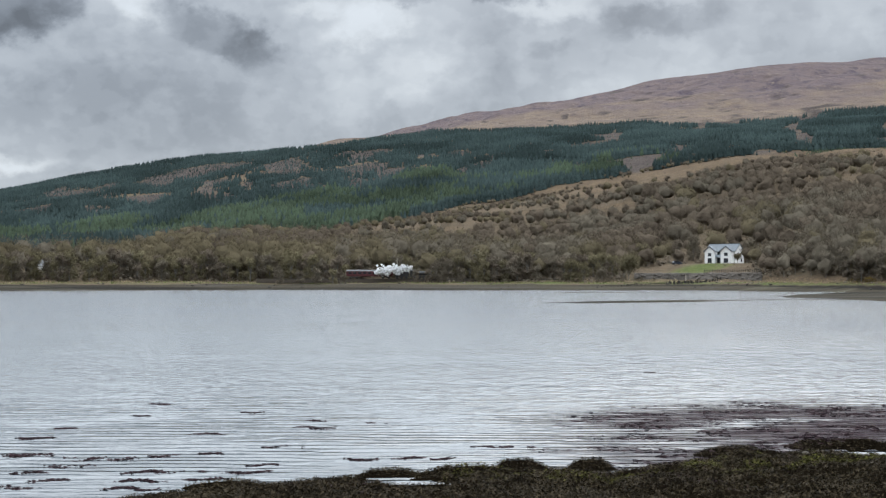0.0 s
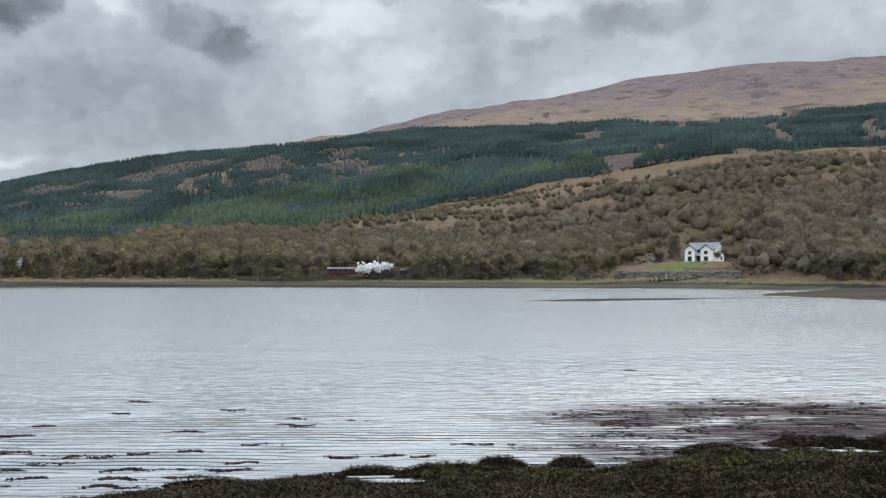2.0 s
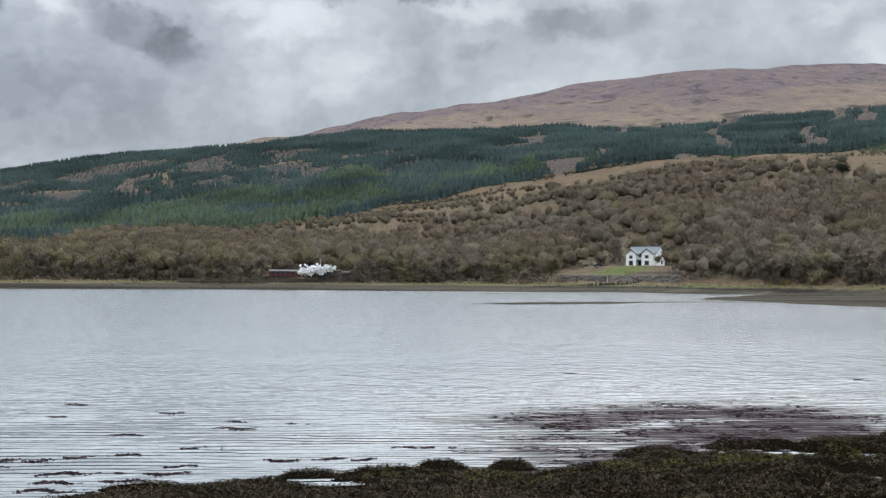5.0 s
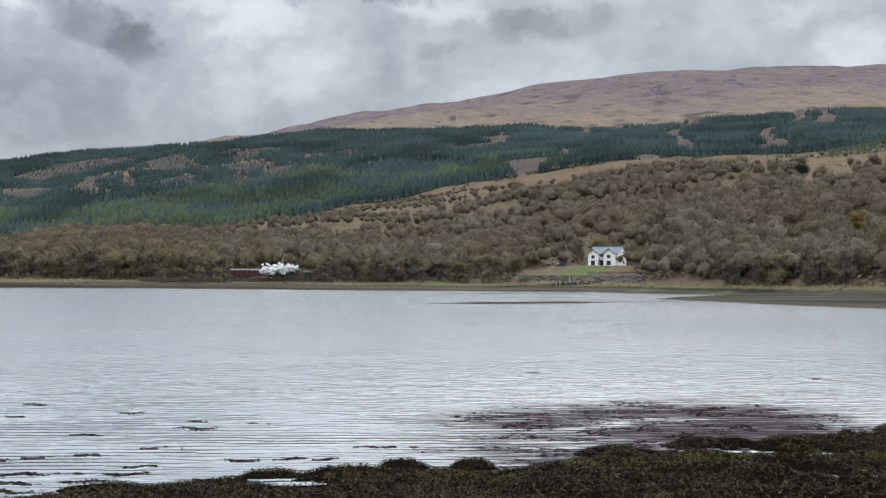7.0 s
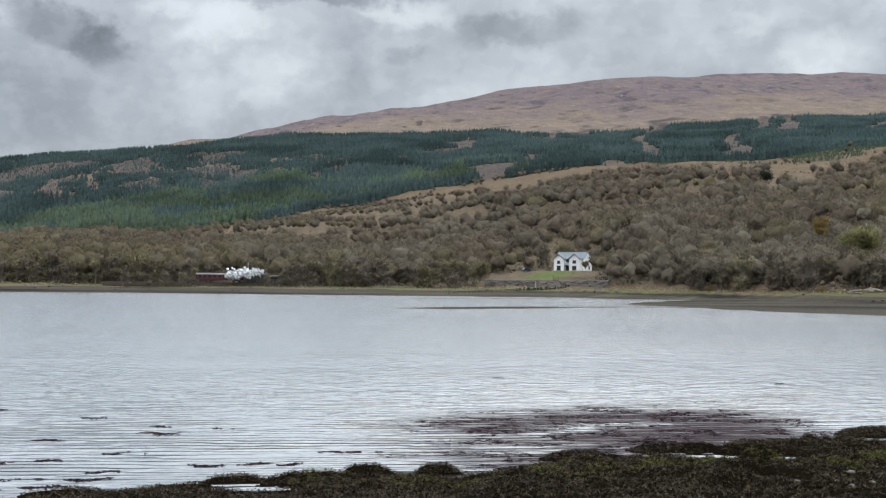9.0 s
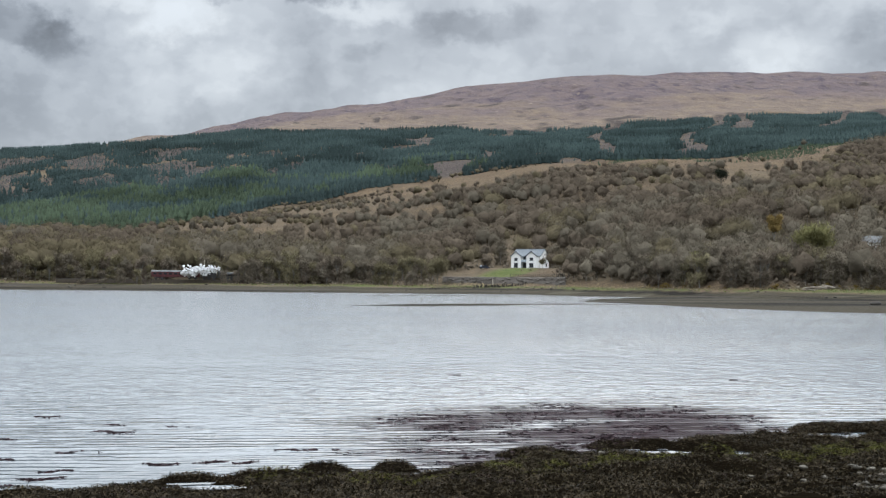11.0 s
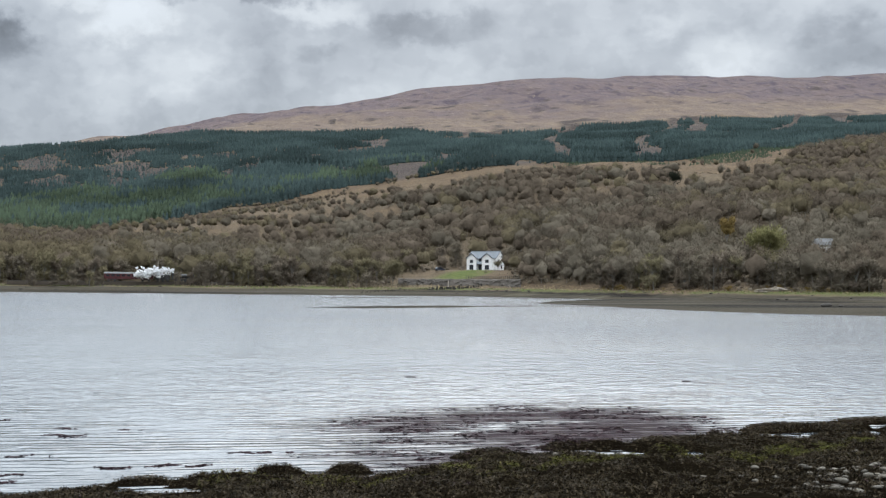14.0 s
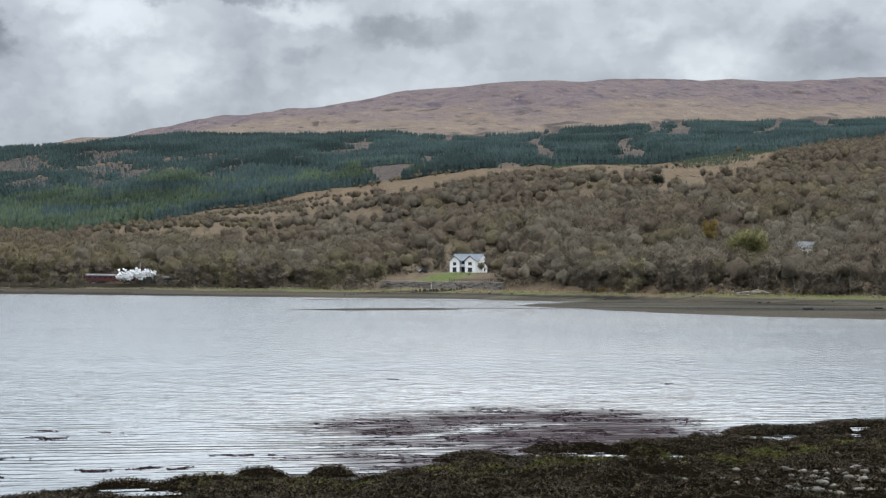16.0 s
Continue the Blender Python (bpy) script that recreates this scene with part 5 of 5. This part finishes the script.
for wy, wz, wl, wh in ((-1.6, 3.3, 1.2, 1.2), (1.6, 0.8, 1.3, 1.4)):
    bm = bmesh.new()
    box(bm, 6.77, wy - wl / 2, wz, 6.86, wy + wl / 2, wz + wh)
    part("side_window", bm, GLASS, house, "dark side window")

# cottages half hidden by trees
cottage_windows = [(-2.6, 0.9, 1.1, 1.3, -3.0), (2.6, 0.9, 1.1, 1.3, -3.0), (0, 0.9, 1.1, 1.3, -3.0)]
for x, y, turn, w in ((-166, 514, 0.2, 8.0), (228, 486, 0.5, 7.5), (250, 470, 0.0, 12.0)):
    gable_house("cottage", "small white cottage half hidden by bare trees", (x, y, float(land(x, y)) + (-0.6 if x > 0 else -1.2)), turn, w, 6.0, 3.0 if x < 0 else 4.6, 5.4 if x < 0 else 7.2, cottage_windows[:2 if w < 8 else 3], roof_mat=COACH_ROOF)


# ---- railway bank, fence and train ----
RAIL_Z = 4.3


bank_root = thing("retaining_wall", "rough grey stone retaining bank below the garden fence", "wall")
wall_path = [(78.0, 503.5), (90.0, 502.0), (99.0, 496.5), (107.0, 487.0), (114.0, 476.5), (120.0, 465.0)]
blocks = [stone_mesh(20 + k, 0.75) for k in range(4)]
for s in blocks:
    s.materials.append(WALLSTONE)
lay = random.Random(12)
for (x0, y0), (x1, y1) in zip(wall_path, wall_path[1:]):
    bm = bmesh.new()
    v = []
    for x, y in ((x0, y0), (x1, y1)):
        g = float(land(x, y))
        v.append([bm.verts.new(p) for p in ((x - 0.6, y - 2.8, min(g, 5.0) - 1.4), (x - 0.2, y - 0.5, 6.6), (x + 0.4, y + 0.9, 6.7), (x + 0.4, y + 1.2, 4.0))])
    for k in range(3):
        bm.faces.new((v[0][k], v[1][k], v[1][k + 1], v[0][k + 1]))
    bmesh.ops.subdivide_edges(bm, edges=bm.edges[:], cuts=5, use_grid_fill=True)
    for p in bm.verts:
        p.co += Vector((0, noise.noise(p.co * 0.8) * 0.35, noise.noise(p.co * 0.9 + Vector((9, 0, 0))) * 0.3))
    bmesh.ops.recalc_face_normals(bm, faces=bm.faces)
    part("bank", bm, WALLSTONE, bank_root, "grey rubble bank")
    for k in range(26):
        f, h = lay.random(), lay.random()
        s = new("stone", lay.choice(blocks))
        s.parent = bank_root
        s.location = (x0 + (x1 - x0) * f - 0.3, y0 + (y1 - y0) * f - 2.9 + 2.3 * h, 3.0 + 3.4 * h)
        r = lay.uniform(0.2, 0.55)
        s.scale, s.rotation_euler = (r * 1.3, r, r * 0.8), (lay.uniform(-0.3, 0.3), 0, lay.uniform(0, 6.28))

fence = thing("fence", "dark timber post fence along the garden bank", "fence")
fence_line = [(104.0, 491.5), (107.4, 487.8), (114.4, 477.2), (120.0, 466.0)]
for (x0, y0), (x1, y1) in zip(fence_line, fence_line[1:]):
    n = max(4, int(math.hypot(x1 - x0, y1 - y0) / 1.15))
    for k in range(n):
        f = k / n
        bm = bmesh.new()
        x, y = x0 + (x1 - x0) * f, y0 + (y1 - y0) * f
        box(bm, x - 0.09, y - 0.09, 6.2, x + 0.09, y + 0.09, 8.0 + lay.uniform(-0.1, 0.1))
        part("post", bm, TIMBER_DARK, fence)
    for z in (7.0, 7.6):
        bm = bmesh.new()
        limb(bm, (x0, y0, z), (x1, y1, z), 0.05, 0.05, 4)
        part("rail", bm, TIMBER_DARK, fence)


def wheel_mesh(r, w):
    bm = bmesh.new()
    bmesh.ops.create_cone(bm, cap_ends=True, segments=16, radius1=r, radius2=r, depth=w)
    bmesh.ops.rotate(bm, verts=bm.verts, matrix=Matrix.Rotation(math.pi / 2, 3, "X"))
    return bm


def coach(x, y, turn):
    """A maroon railway coach with a pale roof, on two bogies."""
    L, W = 19.0, 2.7
    root = thing("railway_coach", "maroon railway coach with pale grey roof on the shore line", "railway coach", "train", (x, y, RAIL_Z))
    root.rotation_euler[2] = turn
    bm = bmesh.new()
    box(bm, -L / 2, -W / 2, 0.95, L / 2, W / 2, 3.05)
    bmesh.ops.bevel(bm, geom=[e for e in bm.edges], offset=0.08, segments=2, affect="EDGES")
    part("body", bm, MAROON, root)
    bm = bmesh.new()
    prism(bm, [(-W / 2 - 0.03, 3.056), (W / 2 + 0.03, 3.056), (W / 2 - 0.25, 3.45), (0.5, 3.68), (-0.5, 3.68), (-W / 2 + 0.25, 3.45)], -L / 2, L / 2, "x")
    part("roof", bm, COACH_ROOF, root, "pale grey curved roof")
    for k in range(9):
        bm = bmesh.new()
        cx = -L / 2 + 1.5 + k * 2.0
        box(bm, cx - 0.65, -W / 2 - 0.03, 1.95, cx + 0.65, -W / 2 + 0.02, 2.75)
        part("window", bm, GLASS, root)
    for bx in (-6.6, 6.6):
        bm = bmesh.new()
        box(bm, bx - 1.7, -1.0, 0.45, bx + 1.7, 1.0, 0.93)
        bogie = part("bogie", bm, BLACK_IRON, root)
        for wx in (-1.2, 1.2):
            for s in (-1.05, 1.05):
                bm = wheel_mesh(0.46, 0.14)
                bmesh.ops.translate(bm, verts=bm.verts, vec=(bx + wx, s, 0.46))
                part("wheel", bm, BLACK_IRON, bogie)
    return root


def locomotive(x, y, turn):
    root = thing("steam_locomotive", "black steam locomotive with tender behind shore trees", "locomotive", "train", (x, y, RAIL_Z))
    root.rotation_euler[2] = turn
    bm = bmesh.new()
    limb(bm, (-1.0, 0, 2.35), (5.6, 0, 2.3), 0.86, 0.78, 18)
    part("boiler", bm, BLACK_IRON, root)
    bm = bmesh.new()
    limb(bm, (4.9, 0, 3.0), (4.9, 0, 3.9), 0.28, 0.34, 12)
    part("chimney", bm, BLACK_IRON, root)
    bm = bmesh.new()
    prism(bm, [(-1.35, 1.2), (1.35, 1.2), (1.35, 3.3), (0.7, 3.75), (-0.7, 3.75), (-1.35, 3.3)], -3.2, -1.0, "x")
    part("cab", bm, BLACK_IRON, root)
    bm = bmesh.new()
    box(bm, -9.6, -1.25, 1.1, -3.8, 1.25, 2.9)
    part("tender", bm, BLACK_IRON, root)
    bm = bmesh.new()
    box(bm, -9.6, -1.2, 0.85, 6.0, 1.2, 1.09)
    part("running_board", bm, BLACK_IRON, root)
    for wx, r in ((-8.6, 0.5), (-6.7, 0.5), (-4.8, 0.5), (-1.4, 0.78), (0.5, 0.78), (2.4, 0.78), (4.8, 0.45)):
        for s in (-1.0, 1.0):
            bm = wheel_mesh(r, 0.14)
            bmesh.ops.translate(bm, verts=bm.verts, vec=(wx, s, r))
            part("wheel", bm, BLACK_IRON, root)
    return root


TRAIN_Y, TRAIN_TURN = 506.0, 0.0
track = thing("railway_track", "ballasted single railway track along the loch shore", "railway track")
bm = bmesh.new()
prism(bm, [(TRAIN_Y - 3.2, 2.6), (TRAIN_Y + 3.2, 2.6), (TRAIN_Y + 1.8, RAIL_Z - 0.15), (TRAIN_Y - 1.8, RAIL_Z - 0.15)], -76, 76, "x")
part("ballast", bm, BALLAST, track, "grey ballast bank")
for s in (-0.72, 0.72):
    bm = bmesh.new()
    box(bm, -76, TRAIN_Y + s - 0.035, RAIL_Z - 0.146, 76, TRAIN_Y + s + 0.035, RAIL_Z)
    part("rail", bm, BLACK_IRON, track, "dark steel rail")
coach(-30.0, TRAIN_Y, 0)
locomotive(-10.2, TRAIN_Y, 0)

# steam: a drifting bank of puffs
bm = bmesh.new()
puff = random.Random(3)
for k in range(280):
    f = puff.random()
    x = -27.5 + 15.0 * f + puff.uniform(-0.6, 0.6)
    spread_z = 0.5 + 1.7 * math.sin(math.pi * min(1, 0.2 + f * 0.75))
    z = 7.0 + 1.9 * f + puff.gauss(0, 0.45) * spread_z
    r = puff.uniform(0.12, 0.52) * (0.6 + 0.6 * math.sin(3.1 * min(1, f + 0.12)))
    m = Matrix.Translation((x, TRAIN_Y - 3.5 + puff.uniform(-1.3, 1.3), z))
    made = bmesh.ops.create_icosphere(bm, subdivisions=2, radius=r, matrix=m)["verts"]
    for v in made:
        v.co += (v.co - m.translation) * 0.8 * noise.noise(v.co * 2.6)
tagged(part("steam_cloud", bm, STEAM, smooth=True), "billowing white steam drifting from the locomotive", "steam", kind="stuff")

# telegraph poles by the line
for x, y, h in ((-19.0, 512.0, 9.5), (150, 470, 8.0)):
    pole = thing("utility_pole", "slim weathered utility pole standing among the trees", "pole", "utility poles", (x, y, float(land(x, y))))
    bm = bmesh.new()
    limb(bm, (0, 0, -0.5), (0, 0, h), 0.16, 0.11, 8)
    part("shaft", bm, BLEACHED, pole)
    bm = bmesh.new()
    box(bm, -0.8, -0.06, h - 0.6, 0.8, 0.06, h - 0.48)
    part("crossarm", bm, TIMBER, pole)


# ---- old pier, marker post, driftwood, rocks ----
def stake(name, label, category, group, x, y, h, r, mat, lean=0.0):
    bm = bmesh.new()
    limb(bm, (0, 0, -0.5), (lean * h, 0, h), r, r * 0.85, 7)
    ob = tagged(part(name, bm, mat), label, category, group)
    ob.location = (x, y, float(land(x, y)))
    return ob


old = random.Random(21)
for k in range(46):
    f = k / 45
    x, y = 58 + 50 * f, 461 + 20 * f ** 0.9
    for row in range(2 if f > 0.45 else 1):
        stake("pier_stump", "black rotten timber stump of a ruined pier", "post", "pier stumps", x + old.uniform(-0.4, 0.4), y + row * 1.8 + old.uniform(-0.4, 0.4), old.uniform(0.3, 0.65) if f < 0.55 else old.uniform(0.5, 1.25), old.uniform(0.14, 0.24) * (1 if f < 0.55 else 1.8), TIMBER_DARK, old.uniform(-0.15, 0.15))
for k in range(5):
    bm = bmesh.new()
    x = 60 + k * 4.6
    limb(bm, (x, 462 + k * 1.4, float(land(x, 462 + k * 1.4)) + 0.75), (x + 4.2, 463.2 + k * 1.4, float(land(x + 4.2, 463.2 + k * 1.4)) + 0.7), 0.09, 0.08, 6)
    tagged(part("pier_rail", bm, TIMBER_DARK), "dark fallen beam of the ruined pier", "beam", "pier beams")
stake("marker_post", "tall pale marker post among pier stumps", "post", "", 94.0, 478.5, 3.3, 0.22, BLEACHED)

for k in range(26):
    a = old.uniform(-0.7, 0.7) + (1.6 if k % 6 == 0 else 0)
    L = old.uniform(2.0, 7.0)
    cx, cy = 174.0 + old.uniform(-4.6, 4.6), 360 + old.uniform(-1.6, 1.6)
    cz = float(land(cx, cy)) + 0.2 + 0.17 * (k % 5)
    bm = bmesh.new()
    p0 = Vector((cx - L / 2 * math.cos(a), cy - L / 2 * math.sin(a), cz + old.uniform(-0.1, 0.15)))
    p1 = Vector((cx + L / 2 * math.cos(a), cy + L / 2 * math.sin(a), cz + old.uniform(-0.1, 0.6)))
    limb(bm, p0, p1, old.uniform(0.09, 0.18), old.uniform(0.06, 0.12), 8)
    tagged(part("driftwood_log", bm, TIMBER if k % 3 else BLEACHED), "bleached driftwood log in a heap on the beach", "log", "driftwood heap")
stake("driftwood_stake", "grey timber stake upright in the driftwood heap", "post", "", 175.0, 359.0, 2.6, 0.12, TIMBER)

rocks = [stone_mesh(40 + k, 0.7) for k in range(3)]
for s in rocks:
    s.materials.append(ROCK_DARK)
for k in range(60):
    if k < 5:
        x, y, r = ((131, 245, 1.0), (137, 250, 0.5), (158, 262, 0.7), (152, 235, 0.45), (170, 268, 0.6))[k]
    else:
        x = old.uniform(-160, 190)
        y = float(shore_line(x)) + old.uniform(3, 26)
        r = old.uniform(0.15, 0.55)
    ob = tagged(new("rock", old.choice(rocks)), "dark wet rock on the muddy shore", "rock", "shore rocks")
    ob.location, ob.scale, ob.rotation_euler[2] = (x, y, float(land(x, y)) + 0.25 * r), (r * 1.3, r, r * 0.8), old.uniform(0, 6.28)
pale_rocks = [stone_mesh(50 + k, 0.6) for k in range(3)]
for s in pale_rocks:
    s.materials.append(STONE)
for k in range(90):
    x = old.choice((old.uniform(-60, 20), old.uniform(105, 150), old.uniform(-160, 0)))
    y = float(shore_line(x)) + old.uniform(24, 40)
    r = old.uniform(0.15, 0.5)
    ob = tagged(new("rock", old.choice(pale_rocks)), "pale grey boulder along the top of the beach", "rock", "beach boulders")
    ob.location, ob.scale, ob.rotation_euler[2] = (x, y, float(land(x, y)) + 0.2 * r), (r * 1.4, r, r * 0.8), old.uniform(0, 6.28)


# ---- vehicles by the house ----
def vehicle(name, label, at, turn, paint, profile, glass, width, wheel_x, r):
    root = thing(name, label, "car" if name == "parked_car" else "van", at=at)
    root.rotation_euler[2] = turn
    bm = bmesh.new()
    prism(bm, profile, -width / 2, width / 2, "y")
    bmesh.ops.bevel(bm, geom=bm.edges[:], offset=0.06, segments=2, affect="EDGES")
    part("body", bm, paint, root)
    for s in (-1, 1):
        for k, pane in enumerate(glass):
            bm = bmesh.new()
            lo, hi = sorted((s * (width / 2 - 0.02), s * (width / 2 + 0.012)))
            prism(bm, pane, lo, hi, "y")
            part("window", bm, GLASS, root)
        for wx in wheel_x:
            bm = wheel_mesh(r, 0.22)
            bmesh.ops.translate(bm, verts=bm.verts, vec=(wx, s * (width / 2 - 0.09), r))
            tyre = part("wheel", bm, RUBBER, root)
            bm = wheel_mesh(r * 0.6, 0.05)
            bmesh.ops.translate(bm, verts=bm.verts, vec=(wx, s * (width / 2 + 0.03), r))
            part("rim", bm, COACH_ROOF, tyre)
    return root


CAR_SIDE = [(-2.1, 0.35), (2.1, 0.35), (2.15, 0.85), (1.2, 1.0), (0.5, 1.55), (-1.5, 1.6), (-2.1, 1.0)]
VAN_SIDE = [(-2.5, 0.35), (2.5, 0.35), (2.5, 1.1), (1.9, 1.3), (1.3, 2.2), (-2.5, 2.25)]
cy = 525.5
vehicle("parked_car", "dark blue car parked on the drive beside the house", (99.6, cy, float(land(99.6, cy))), 0.3, CAR_PAINT, CAR_SIDE, [[(-1.3, 1.02), (-0.2, 1.02), (-0.2, 1.45), (-1.25, 1.45)], [(-0.1, 1.02), (0.9, 1.02), (0.45, 1.45), (-0.1, 1.45)]], 1.75, (-1.35, 1.35), 0.33)
vehicle("parked_van", "white van parked on the road behind gorse", (152.5, 436.0, float(land(152.5, 436.0))), 0.2, CAR_WHITE, VAN_SIDE, [[(0.3, 1.25), (1.6, 1.25), (1.2, 1.9), (0.3, 1.9)]], 1.95, (-1.6, 1.6), 0.36)
